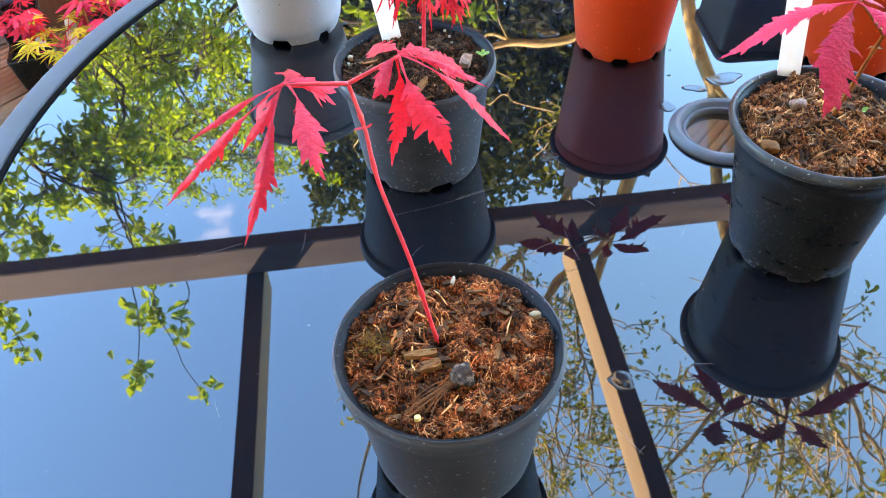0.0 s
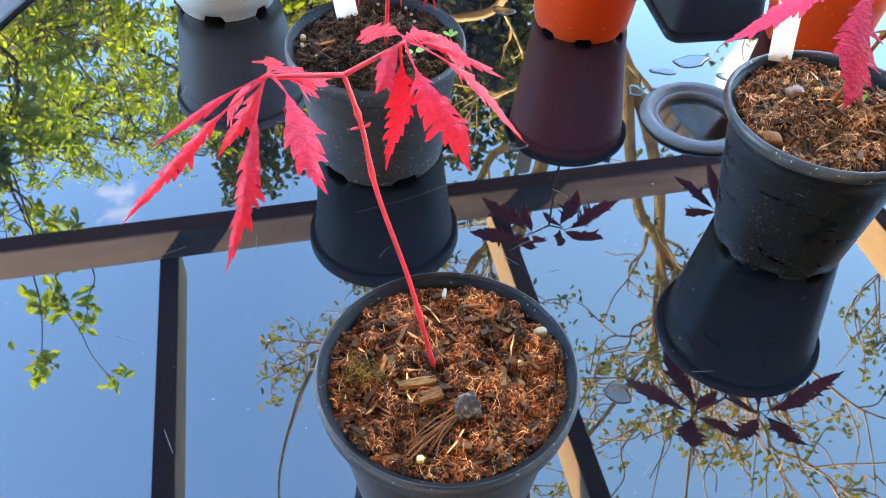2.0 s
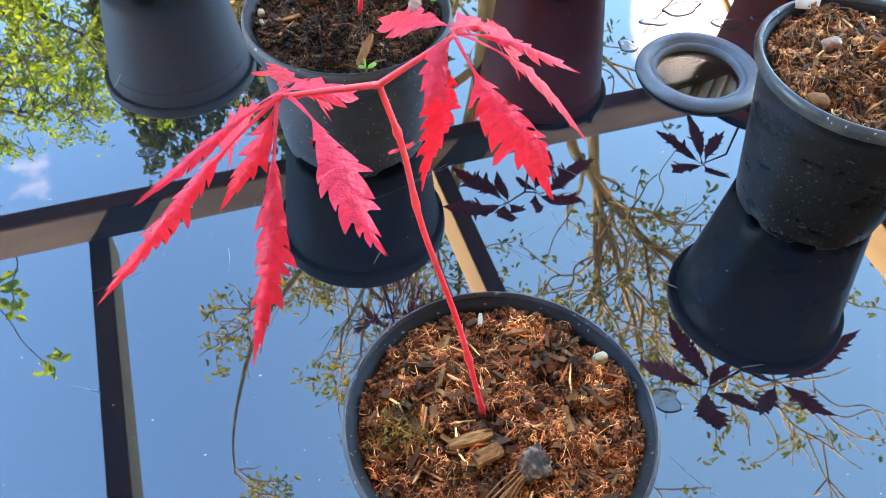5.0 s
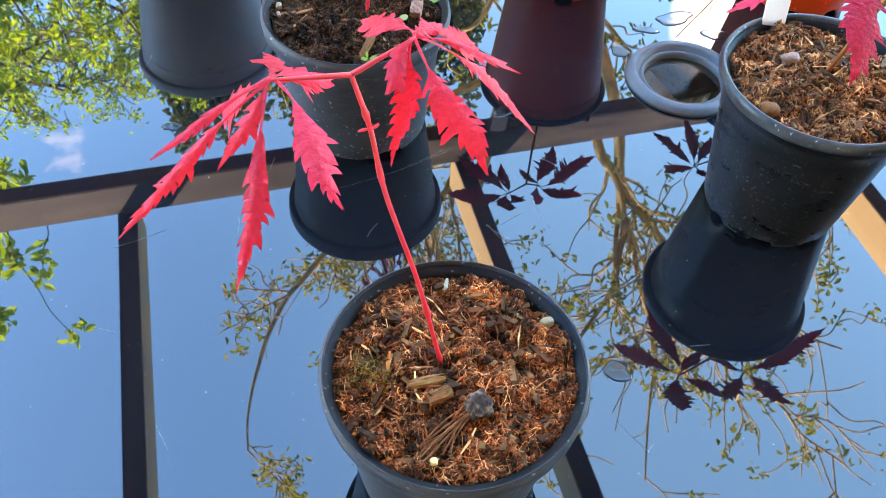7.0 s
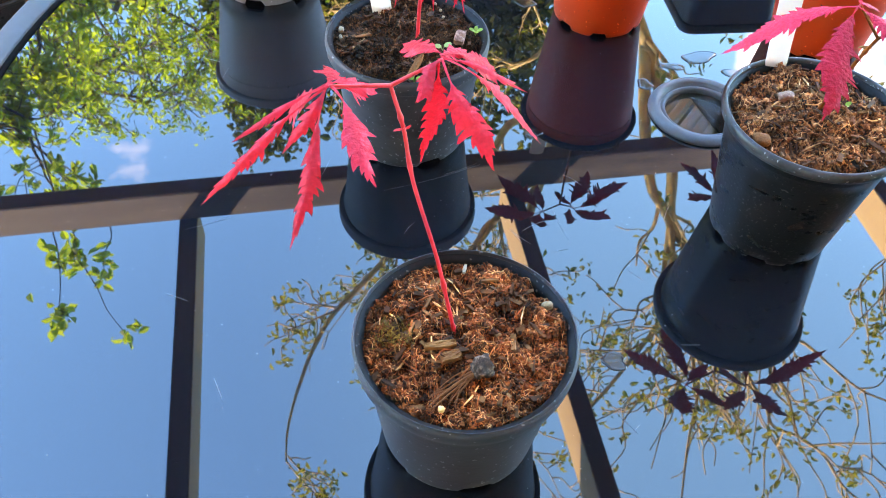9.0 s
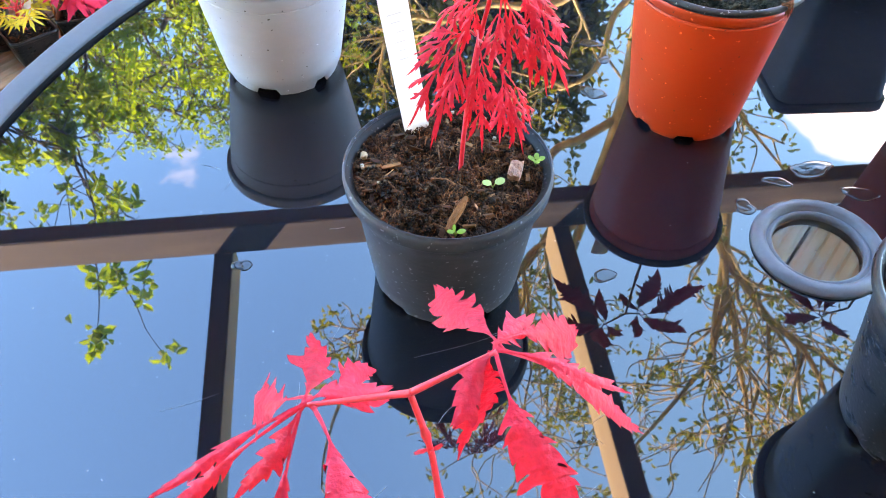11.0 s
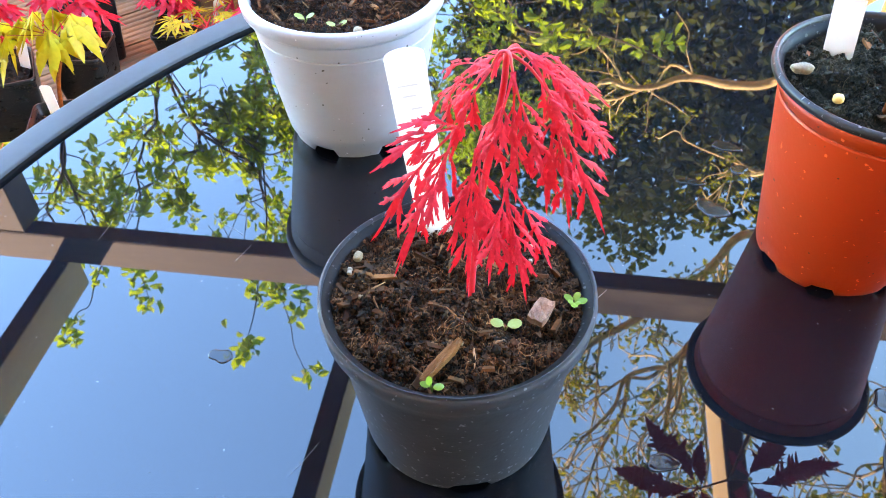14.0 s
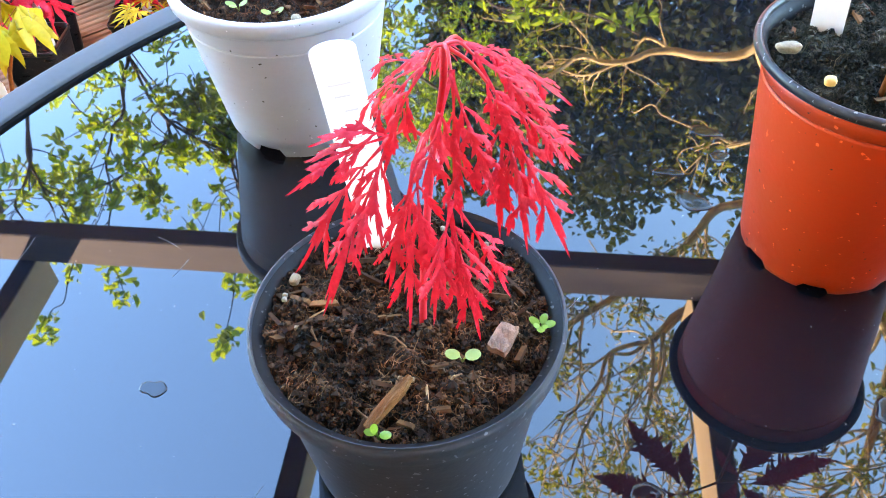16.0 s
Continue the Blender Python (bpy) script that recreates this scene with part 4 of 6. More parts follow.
rock("pebble", 0.0285, 0.232, 0.7935, 0.0026, 0.0018, 0.0022, M_PALE, "pale square pebble on the compost", "pebble", 1, 10)
rock("pebble", -0.0035, 0.1985, 0.7968, 0.0044, 0.0048, 0.0034, M_STONE, "grey flint pebble in the compost", "pebble", 5, 30, 15, 0.6)
splinter(-0.0206, 0.2091, 0.7978, 0.0135, 0.0034, 0.0024, 6, M_CHIP, "short pale wood chip on brown compost", 2)
splinter(-0.0165, 0.2035, 0.7972, 0.009, 0.0042, 0.0026, 20, M_TAN, "curved brown bark chip on brown compost", 3)
splinter(-0.007, 0.2545, 0.7935, 0.0048, 0.0016, 0.0014, 75, M_PERL, "white chip near the pot's edge", 8)
rock("fertiliser_bead", -0.0215, 0.1807, 0.7935, 0.0014, 0.0014, 0.0012, M_GRAIN, "round yellow fertiliser bead on the compost", "fertiliser bead", 3, 0, 0, 0.05)
q = random.Random(31)
v, f = [], []
for k in range(15):
    a, b = Vector((-0.004 + q.uniform(-0.003, 0.003), 0.199, 0.7955)), Vector((-0.022 + q.uniform(-0.006, 0.006), 0.184 + q.uniform(-0.004, 0.004), 0.7945))
    m_ = (a + b) / 2 + Vector((q.uniform(-0.002, 0.002), q.uniform(-0.002, 0.002), q.uniform(0.0002, 0.002)))
    tube(smooth_path([a, m_, b], 4), [q.uniform(0.0002, 0.0005)] * 9, 4, v, f)
lone("dead_grass_tuft", mesh_of("dead_grass_tuft", v, f, M_BARK, False), "tuft of dry brown roots lying on compost", "dry roots")

# moss on the compost
M_MOSS = island_colours(material("yellow_green_moss", (0.1, 0.09, 0.01), 0.9), [(0.1, 0.042, 0.009), (0.22, 0.115, 0.018), (0.13, 0.05, 0.012), (0.28, 0.15, 0.026), (0.08, 0.026, 0.008)], 0.9)
v, f = [], []
for cx, cy in ((-0.0409, 0.2211), (-0.0435, 0.2146), (-0.0369, 0.2171)):
    for k in range(75):
        a, d = q.uniform(0, 6.283), 0.0062 * math.sqrt(q.random())
        p = Vector((cx + d * math.cos(a) - -0.0409, cy + d * math.sin(a) - 0.2211, q.uniform(-0.0022, 0.0)))
        e = p + Vector((q.gauss(0, 0.0011), q.gauss(0, 0.0011), q.uniform(0.0004, 0.0018)))
        tube([p, (p + e) / 2 + Vector((0, 0, 0.0003)), e], [0.00018, 0.00022, 0.00006], 4, v, f, False)
tagged(lone("moss_patch", mesh_of("moss_patch", v, f, M_MOSS, False), "low yellow-green moss on the brown compost", "moss", m=pose(-0.0409, 0.2211, 0.796)), kind="stuff")

# pot with the cut-leaved maple
pot("a", -0.0292, 0.4401, 0.0501, 0.0377, 0.0763, M_POT_GREY, M_POT_GREY, "dusty dark grey plastic pot with a cut-leaf maple", 5, 0.004, 0.0014, turn=12)
soil(-0.0292, 0.4401, TABLE_Z + 0.0705, 0.0458, "dark", 22000, 5200, 120, 5, 0.003, "dark crumbly compost in a grey pot")
lace = thing("cutleaf_maple", -0.0236, 0.437, 0.791, "small cut-leaf maple with a weeping dome of crimson leaves", "maple")
stem_part(lace, [(-0.0236, 0.437, 0.788), (-0.022, 0.4375, 0.82), (-0.0185, 0.438, 0.858), (-0.0145, 0.4365, 0.882), (-0.013, 0.4332, 0.8972)], 0.0012, 0.0009, M_STEM, (0.3, 0.6))
TOP = (-0.013, 0.4332, 0.8972)
LACE = [
    ((-0.025, 0.4285, 0.8745), [(-0.0458, 0.4113, 0.8676), (-0.0454, 0.4082, 0.8459), (-0.0365, 0.4002, 0.84), (-0.03, 0.406, 0.852), (-0.0422, 0.4195, 0.8755)], (-0.019, 0.437, 0.868)),
    ((-0.009, 0.4185, 0.8655), [(-0.0093, 0.4008, 0.8425), (0.0005, 0.4048, 0.8339), (0.0055, 0.4206, 0.834), (-0.0035, 0.4065, 0.838)], (-0.018, 0.4378, 0.866)),
    ((-0.0185, 0.4235, 0.8715), [(-0.0164, 0.4027, 0.8369), (-0.0215, 0.4075, 0.8445), (-0.0115, 0.4075, 0.8475)], (-0.0185, 0.4375, 0.87)),
    ((0.0005, 0.4295, 0.887), [(0.0187, 0.42, 0.8514), (0.0185, 0.439, 0.8645), (0.0098, 0.4178, 0.8535), (0.0032, 0.4185, 0.8565), (0.0172, 0.4295, 0.8705)], TOP),
    ((-0.0165, 0.4295, 0.894), [(-0.0372, 0.4391, 0.868), (-0.0312, 0.4315, 0.8705), (-0.0258, 0.4225, 0.868), (-0.0345, 0.4455, 0.8795)], TOP),
    ((-0.0103, 0.4277, 0.8948), [(-0.0135, 0.4135, 0.8655), (-0.0055, 0.4155, 0.862), (0.0012, 0.4175, 0.868)], TOP),
    ((-0.006, 0.4315, 0.8965), [(0.0104, 0.4393, 0.877), (0.0145, 0.433, 0.8755), (0.007, 0.4245, 0.873), (0.0, 0.4455, 0.885)], TOP),
    ((-0.011, 0.446, 0.89), [(0.006, 0.464, 0.866), (-0.008, 0.472, 0.864), (-0.022, 0.466, 0.868), (0.014, 0.451, 0.872), (-0.03, 0.454, 0.874)], TOP),
]
for i, (c, tips, root) in enumerate(LACE):
    leaf_part(lace, "leaf", c, [(t_, 0.0047, 0.0032) for t_ in tips], root, M_RED, M_STEM, (0, -0.45, 0.9), 0.00045, True, 20 + i, 0.002)
plant_label((-0.0437, 0.4672, 0.789), (-0.0552, 0.4716, 0.8702), 0.0138, "upright white plastic plant label with faded pencil writing", [(-0.0005, 0.0275, 0.0005, 0.0068), (-0.0005, 0.0235, 0.0005, 0.0045), (0.0012, 0.0185, 0.0005, 0.004), (0.0, 0.0135, 0.0005, 0.0058), (0.0003, 0.009, 0.0005, 0.004), (0.0, 0.0045, 0.0005, 0.005)], (0.0127, 0.0048, 0.0018))
splinter(0.0022, 0.4344, 0.797, 0.0098, 0.0062, 0.003, 74, M_PINKSTONE, "pinkish brown slab of bark on dark compost", 9, -6)
splinter(-0.0255, 0.4055, 0.7972, 0.019, 0.0032, 0.0024, 62, M_TAN, "brown wood splinter leaning on dark compost", 12, -12)


def leaflet(v, f, p, d, w, n=(0, -0.3, 1)):
    """A small round leaf."""
    p, d = Vector(p), Vector(d)
    s = d.cross(Vector(n)).normalized()
    b = len(v)
    c = p + d * 0.5
    v.append(c + Vector(n).normalized() * w * 0.12)
    for k in range(12):
        a = 2 * math.pi * k / 12
        v.append(c + d * 0.5 * math.cos(a) + s * w * math.sin(a))
    for k in range(12):
        f.append((b, b + 1 + k, b + 1 + (k + 1) % 12))


def weed(x, y, z, leaves, mat, label, name="weed_seedling"):
    t = thing(name, x, y, z, label, "weed")
    for dx, dy, dz, ln, w in leaves:
        d = Vector((dx, dy, dz)).normalized() * ln
        v, f = [], []
        leaflet(v, f, d * 0.15, d, w)
        lf = child("leaf", mesh_of("leaf", v, f, mat, True), t)
        v, f = tube([(0, 0, -0.003), tuple(d * 0.25)], [0.0003, 0.00025], 5)
        child("stalk", mesh_of("stalk", v, f, mat), lf)
    return t


weed(-0.0086, 0.4262, 0.7965, [(-1, -0.15, 0.2, 0.0046, 0.0017), (1, 0.15, 0.25, 0.005, 0.0019)], M_PALE_SEED, "pale green two-leaved weed seedling in dark compost")
weed(0.0125, 0.443, 0.7955, [(1, 0.2, 0.3, 0.004, 0.0013), (-1, 0.3, 0.4, 0.0038, 0.0012), (0.2, 1, 0.4, 0.0036, 0.0012), (0.1, -1, 0.4, 0.0038, 0.0013), (0.7, -0.7, 0.6, 0.003, 0.0011), (-0.6, -0.6, 0.5, 0.003, 0.0011)], M_SEEDLING, "small round-leaved green weed by the pot rim")
weed(-0.0262, 0.396, 0.7955, [(-0.2, -0.2, 1, 0.005, 0.0013), (1, -0.3, 0.5, 0.0045, 0.0013), (-1, -0.2, 0.3, 0.0035, 0.0011)], M_SEEDLING, "tiny bright green weed at the pot rim")
q = random.Random(77)
for k in range(10):
    a, d = q.uniform(0, 6.28), 0.044 * math.sqrt(q.random())
    rock("perlite_grain", -0.0292 + d * math.cos(a), 0.4401 + d * math.sin(a), 0.7945, 0.0009, 0.0008, 0.0008, M_PERL if k % 3 else M_PALE, "small white perlite grain in dark compost", "perlite", k, 0, 0, 0.3)
rock("pebble", -0.0695, 0.448, 0.7935, 0.0016, 0.0022, 0.0015, M_PALE, "small cream pebble by the pot wall", "pebble", 4)

# tall black pot
pot("b", 0.1899, 0.3489, 0.0508, 0.0351, 0.088, M_POT_BLACK, M_RIM_BLACK, "glossy black plastic pot flecked with compost and scuffed rim", 8, 0.003, 0.0032, 20)
soil(0.1899, 0.3489, TABLE_Z + 0.081, 0.0456, "pale", 14000, 6500, 220, 11, 0.004, "brown fibrous compost in a glossy black pot")
maple_r = thing("maple_seedling", 0.1912, 0.3534, 0.803, "pinkish red maple seedling with two broad serrated leaves", "seedling")
stem_part(maple_r, [(0.1905, 0.353, 0.8), (0.195, 0.352, 0.82), (0.1965, 0.346, 0.845), (0.194, 0.336, 0.863)], 0.0011, 0.0009, M_STEM_BROWN, (0.4, 0.75))
leaf_part(maple_r, "leaf", (0.1778, 0.336, 0.881), [
    ((0.1246, 0.3485, 0.8475), 0.0082, 0.004), ((0.1706, 0.3921, 0.872), 0.0082, 0.003), ((0.1936, 0.3488, 0.872), 0.0052, 0.001), ((0.1538, 0.2936, 0.8496), 0.0092, 0.004), ((0.1973, 0.3083, 0.868), 0.0058, 0.002)],
    (0.194, 0.336, 0.863), M_PINK, M_STEM_BROWN, (0, -0.2, 1), seed=8, broad=True)
leaf_part(maple_r, "leaf", (0.2199, 0.3323, 0.878), [
    ((0.2797, 0.3435, 0.854), 0.0092, 0.003), ((0.2302, 0.2882, 0.848), 0.0082, 0.004), ((0.195, 0.3046, 0.8665), 0.006, 0.003), ((0.2004, 0.344, 0.872), 0.005, 0.002), ((0.227, 0.374, 0.87), 0.0062, 0.002)],
    (0.194, 0.336, 0.863), M_PINK, M_STEM_BROWN, (0, -0.2, 1), seed=9, broad=True)
o = maple_r.matrix_world.translation
for p, d, s in (((0.1955, 0.3548, 0.823), (0.006, -0.001, 0.002), 0.0016), ((0.1982, 0.3535, 0.845), (0.0055, -0.003, 0.003), 0.0013), ((0.193, 0.3545, 0.811), (0.0022, -0.002, 0.0015), 0.0011)):
    v, f = [], []
    blade(v, f, Vector(p) - o, Vector(p) + Vector(d) - o, s, 0.0012, (0, -0.5, 1), teeth=3, depth=0.08, curl=-0.002, seed=s * 900)
    child("bud_scale", mesh_of("bud_scale", v, f, M_TAN, True), maple_r, "dry tan curled bud scale")
plant_label((0.182, 0.3925, 0.795), (0.1775, 0.405, 0.8775), 0.0138, "white plastic plant label standing in brown compost")
rock("pebble", 0.1532, 0.3292, 0.8055, 0.0045, 0.004, 0.003, M_TAN, "tan bark lump near the black pot's rim", "pebble", 21)
rock("pebble", 0.1773, 0.3635, 0.8065, 0.0046, 0.0032, 0.0028, M_PINKSTONE, "smooth brownish pebble by a label", "pebble", 22)
weed(0.207, 0.355, 0.807, [(1, 0.2, 0.5, 0.0035, 0.0012), (-1, -0.3, 0.5, 0.003, 0.001), (0.2, -1, 0.5, 0.003, 0.001)], M_SEEDLING, "tiny green weed in brown compost")

# orange pot
pot("c", 0.1245, 0.5799, 0.0507, 0.0345, 0.1018, M_POT_ORANGE, M_RIM_BLACK, "bright orange plastic pot with black lining and rim", 7, 0.0035, 0.0031, 10)
soil(0.1245, 0.5799, TABLE_Z + 0.0935, 0.0452, "mossy", 9000, 6500, 30, 13, 0.003, "dark mossy compost in an orange pot")
maple_o = thing("maple_seedling", 0.1175, 0.556, 0.815, "young maple with a brown stem and dark red leaves", "seedling")
stem_part(maple_o, [(0.1185, 0.558, 0.812), (0.12, 0.562, 0.84), (0.1205, 0.567, 0.88), (0.121, 0.57, 0.925)], 0.0012, 0.0009, M_STEM_BROWN, (0.3, 0.62))
leaf_part(maple_o, "leaf", (0.1005, 0.5541, 0.9192), [
    ((0.045, 0.544, 0.905), 0.009, 0.003), ((0.091, 0.52, 0.903), 0.009, 0.003), ((0.112, 0.538, 0.912), 0.0045, 0.002), ((0.063, 0.595, 0.907), 0.0085, 0.003), ((0.101, 0.588, 0.915), 0.006, 0.002)],
    (0.121, 0.57, 0.925), M_PINK, M_STEM_BROWN, seed=14, broad=True)
leaf_part(maple_o, "leaf", (0.1392, 0.5867, 0.9461), [
    ((0.196, 0.603, 0.93), 0.0095, 0.003), ((0.167, 0.553, 0.93), 0.009, 0.003), ((0.126, 0.551, 0.932), 0.006, 0.003), ((0.159, 0.628, 0.935), 0.009, 0.003), ((0.123, 0.605, 0.94), 0.005, 0.002)],
    (0.121, 0.57, 0.925), M_PINK, M_STEM_BROWN, seed=15, broad=True)
plant_label((0.1028, 0.5967, 0.812), (0.0985, 0.607, 0.893), 0.0138, "white plastic plant label in the orange pot")
rock("pebble", 0.085, 0.5691, 0.8235, 0.0045, 0.0022, 0.002, M_PERL, "oblong cream pebble on mossy compost", "pebble", 31, 8)
rock("fertiliser_bead", 0.0975, 0.5478, 0.8245, 0.0021, 0.002, 0.0018, M_GRAIN, "round yellow fertiliser bead on mossy compost", "fertiliser bead", 33, 0, 0, 0.08)
splinter(0.1475, 0.5685, 0.8225, 0.009, 0.0026, 0.0016, 55, M_STONE, "grey splinter on mossy compost", 36)
tangle = thing("root_tangle", 0.1505, 0.5375, 0.8205, "knot of dark brown roots caught on an orange pot's rim", "root")
q = random.Random(77)
for k in range(9):
    pts = [(q.gauss(0, 0.0013), q.gauss(0, 0.0011), 0.0015 + q.gauss(0, 0.0008)) for _ in range(4)]
    pts.append((0.001 + q.gauss(0, 0.0008), -0.0017 + q.gauss(0, 0.0008), -0.004 + q.gauss(0, 0.001)))
    v, f = tube(smooth_path(pts, 4), [0.00035] * 17, 5)
    child("strand", mesh_of("strand", v, f, M_BARK), tangle)

# white pot
pot("d", -0.1392, 0.626, 0.0545, 0.0365, 0.0878, M_POT_WHITE, M_POT_WHITE, "white plastic pot with footed base and stained sides", 6, 0.0055, 0.0045, 25, base_band=0.0012)
soil(-0.1392, 0.626, TABLE_Z + 0.0808, 0.0495, "russet", 6000, 4000, 120, 17, 0.003, "dark russet compost in a white pot")
rock("perlite_grain", -0.1164, 0.5853, 0.8055, 0.0022, 0.0022, 0.002, M_PERL, "white perlite ball by the white pot's rim", "perlite", 41, 0, 0, 0.06)
weed(-0.147, 0.5925, 0.805, [(1, 0.1, 0.5, 0.005, 0.0016), (-1, -0.3, 0.4, 0.005, 0.0015), (-0.5, -0.8, 0.3, 0.004, 0.0014)], M_PALE_SEED, "small yellow-green weed seedling in russet compost")
weed(-0.1285, 0.589, 0.805, [(1, 0.2, 0.5, 0.005, 0.0016), (-0.8, -0.5, 0.4, 0.005, 0.0016)], M_PALE_SEED, "small yellow-green weed seedling in russet compost")

# second orange pot
pot("c", 0.2905, 0.547, 0.0507, 0.0345, 0.1018, M_POT_ORANGE, M_RIM_BLACK, "orange plastic pot behind the tall black pot", 7, 0.0035, 0.0031, 40)
soil(0.2905, 0.547, TABLE_Z + 0.0935, 0.0452, "mossy", 1500, 600, 120, 19, 0.003, "dark compost in the second orange pot")
maple_2 = thing("maple_seedling", 0.288, 0.547, 0.815, "small red maple seedling in the second orange pot", "seedling")
stem_part(maple_2, [(0.288, 0.547, 0.812), (0.284, 0.545, 0.85), (0.279, 0.541, 0.88)], 0.0011, 0.0009, M_STEM_BROWN, (0.5,))
leaf_part(maple_2, "leaf", (0.2578, 0.5355, 0.8812), [
    ((0.226, 0.568, 0.869), 0.0072, 0.003), ((0.262, 0.588, 0.87), 0.007, 0.003), ((0.284, 0.564, 0.875), 0.006, 0.002), ((0.219, 0.519, 0.868), 0.0075, 0.003), ((0.262, 0.505, 0.87), 0.0065, 0.003)],
    (0.279, 0.541, 0.88), M_PINK, M_STEM_BROWN, broad=True, seed=18)


# square pot
def square_pot(x, y, z, rim, base, h, turn, label, mat, group):
    t = thing("square_pot", x, y, z, label, "plant pot", group, turn=turn)

    def ring(half, zz, r):
        pts = []
        for cx, cy, a0 in ((1, 1, 0), (-1, 1, 90), (-1, -1, 180), (1, -1, 270)):
            for k in range(5):
                a = radians(a0 + 22.5 * k)
                pts.append((cx * (half - r) + r * math.cos(a), cy * (half - r) + r * math.sin(a), zz))
        return pts
    def skin(rows):
        v, f = [], []
        for row in rows:
            v += row
        for i in range(len(rows) - 1):
            for k in range(20):
                f.append((i * 20 + k, i * 20 + (k + 1) % 20, (i + 1) * 20 + (k + 1) % 20, (i + 1) * 20 + k))
        return v, f
    b, r = base / 2, rim / 2
    v, f = skin([ring(b - 0.002, 0, 0.012), ring(b, 0.003, 0.013), ring(b + (r - b) * 0.5, h * 0.5, 0.013), ring(r - 0.002, h - 0.009, 0.013)])
    f.append(tuple(reversed(range(20))))
    child("body", mesh_of("body", v, f, mat), t)
    v, f = skin([ring(r - 0.002, h - 0.009, 0.013), ring(r, h - 0.008, 0.013), ring(r, h, 0.013), ring(r - 0.003, h, 0.012), ring(b + (r - b) * 0.7 - 0.002, h * 0.7, 0.012)])
    child("rim", mesh_of("rim", v, f, mat), t)
    return t


square_pot(0.293, 0.752, TABLE_Z, 0.097, 0.07, 0.102, 3, "dark grey square plastic pot on the glass table", M_POT_GREY, "plant pots on the table")
soil(0.293, 0.752, TABLE_Z + 0.09, 0.042, "dark", 500, 200, 40, 23, 0.003, "dark compost in a square pot")

# made-up pot, added so the parasol hole looks onto something dark
square_pot(0.69, 1.37, 0, 0.24, 0.2, 0.13, 14, "large black pot-shaped stand-in, added on the deck beyond the table", M_POT_BLACK, "nursery pots on the deck")

# ---- water on the glass ----
def drop(x, y, rx, ry, turn, seed):
    n, rows = 28, 7
    v, f = [], []
    for i in range(rows):
        out = (1.0, 0.97, 0.92, 0.85, 0.6, 0.3, 0.05)[i]
        up = (-0.0001, 0.00022, 0.0004, 0.00044, 0.00042, 0.00043, 0.00043)[i]
        for k in range(n):
            a = 2 * math.pi * k / n
            e = 1 + 0.16 * math.sin(2 * a + seed) + 0.1 * math.sin(3 * a + seed * 2.1) + 0.05 * math.sin(5 * a + seed)
            v.append((rx * e * math.cos(a) * out, ry * e * math.sin(a) * out, up + 0.00002 * math.sin(3 * a + seed + 4 * out) * out))
    for i in range(rows - 1):
        for k in range(n):
            f.append((i * n + k, i * n + (k + 1) % n, (i + 1) * n + (k + 1) % n, (i + 1) * n + k))
    f.append(tuple((rows - 1) * n + k for k in range(n)))
    return lone("water_drop", mesh_of("water_drop", v, f, M_WATER), "clear flat water drop on black glass", "water drop", "water drops on the glass", m=pose(x, y, TABLE_Z, 0, 0, turn))


for i, (x, y, rx, ry, a) in enumerate((
        (0.1915, 0.521, 0.0135, 0.0075, 5), (0.1679, 0.5099, 0.008, 0.0045, -15), (0.2144, 0.5, 0.011, 0.0055, 0), (0.1435, 0.4885, 0.0065, 0.006, 30), (0.0555, 0.4359, 0.006, 0.005, 0),
        (-0.1392, 0.442, 0.0052, 0.0042, 10), (0.0738, 0.6519, 0.009, 0.004, 0), (0.081, 0.6323, 0.005, 0.004, 0), (0.0564, 0.6152, 0.007, 0.003, 0), (0.0684, 0.5953, 0.0085, 0.0065, -10),
        (0.0763, 0.2508, 0.0075, 0.0055, -10), (0.232, 0.478, 0.007, 0.006, 40), (0.243, 0.505, 0.01, 0.005, 10))):
    drop(x, y, rx, ry, a, i * 1.7)

q = random.Random(91)
for k, (x, y) in enumerate(((0.06, 0.33), (0.045, 0.35), (0.1, 0.31), (-0.06, 0.31), (-0.1, 0.36), (0.075, 0.39), (0.12, 0.26), (-0.03, 0.35), (0.13, 0.36), (-0.16, 0.3), (0.02, 0.52), (-0.17, 0.52), (0.08, 0.21), (-0.09, 0.47), (0.03, 0.31), (-0.13, 0.24))):
    a, ln, bend = q.uniform(0, 3.14), q.uniform(0.005, 0.016), q.uniform(-0.5, 0.5)
    pts = [(-ln / 2, 0, 0.00012), (0, ln * 0.12 * bend, 0.00014), (ln / 2, 0, 0.00012)]
    v, f = tube(smooth_path(pts, 4), [0.00011] * 9, 4)
    lone("fibre", mesh_of("fibre", v, f, M_LINT), "fine pale fibre lying on black glass", "fibre", "fibres on the glass", m=pose(x, y, TABLE_Z, 0, 0, math.degrees(a)))

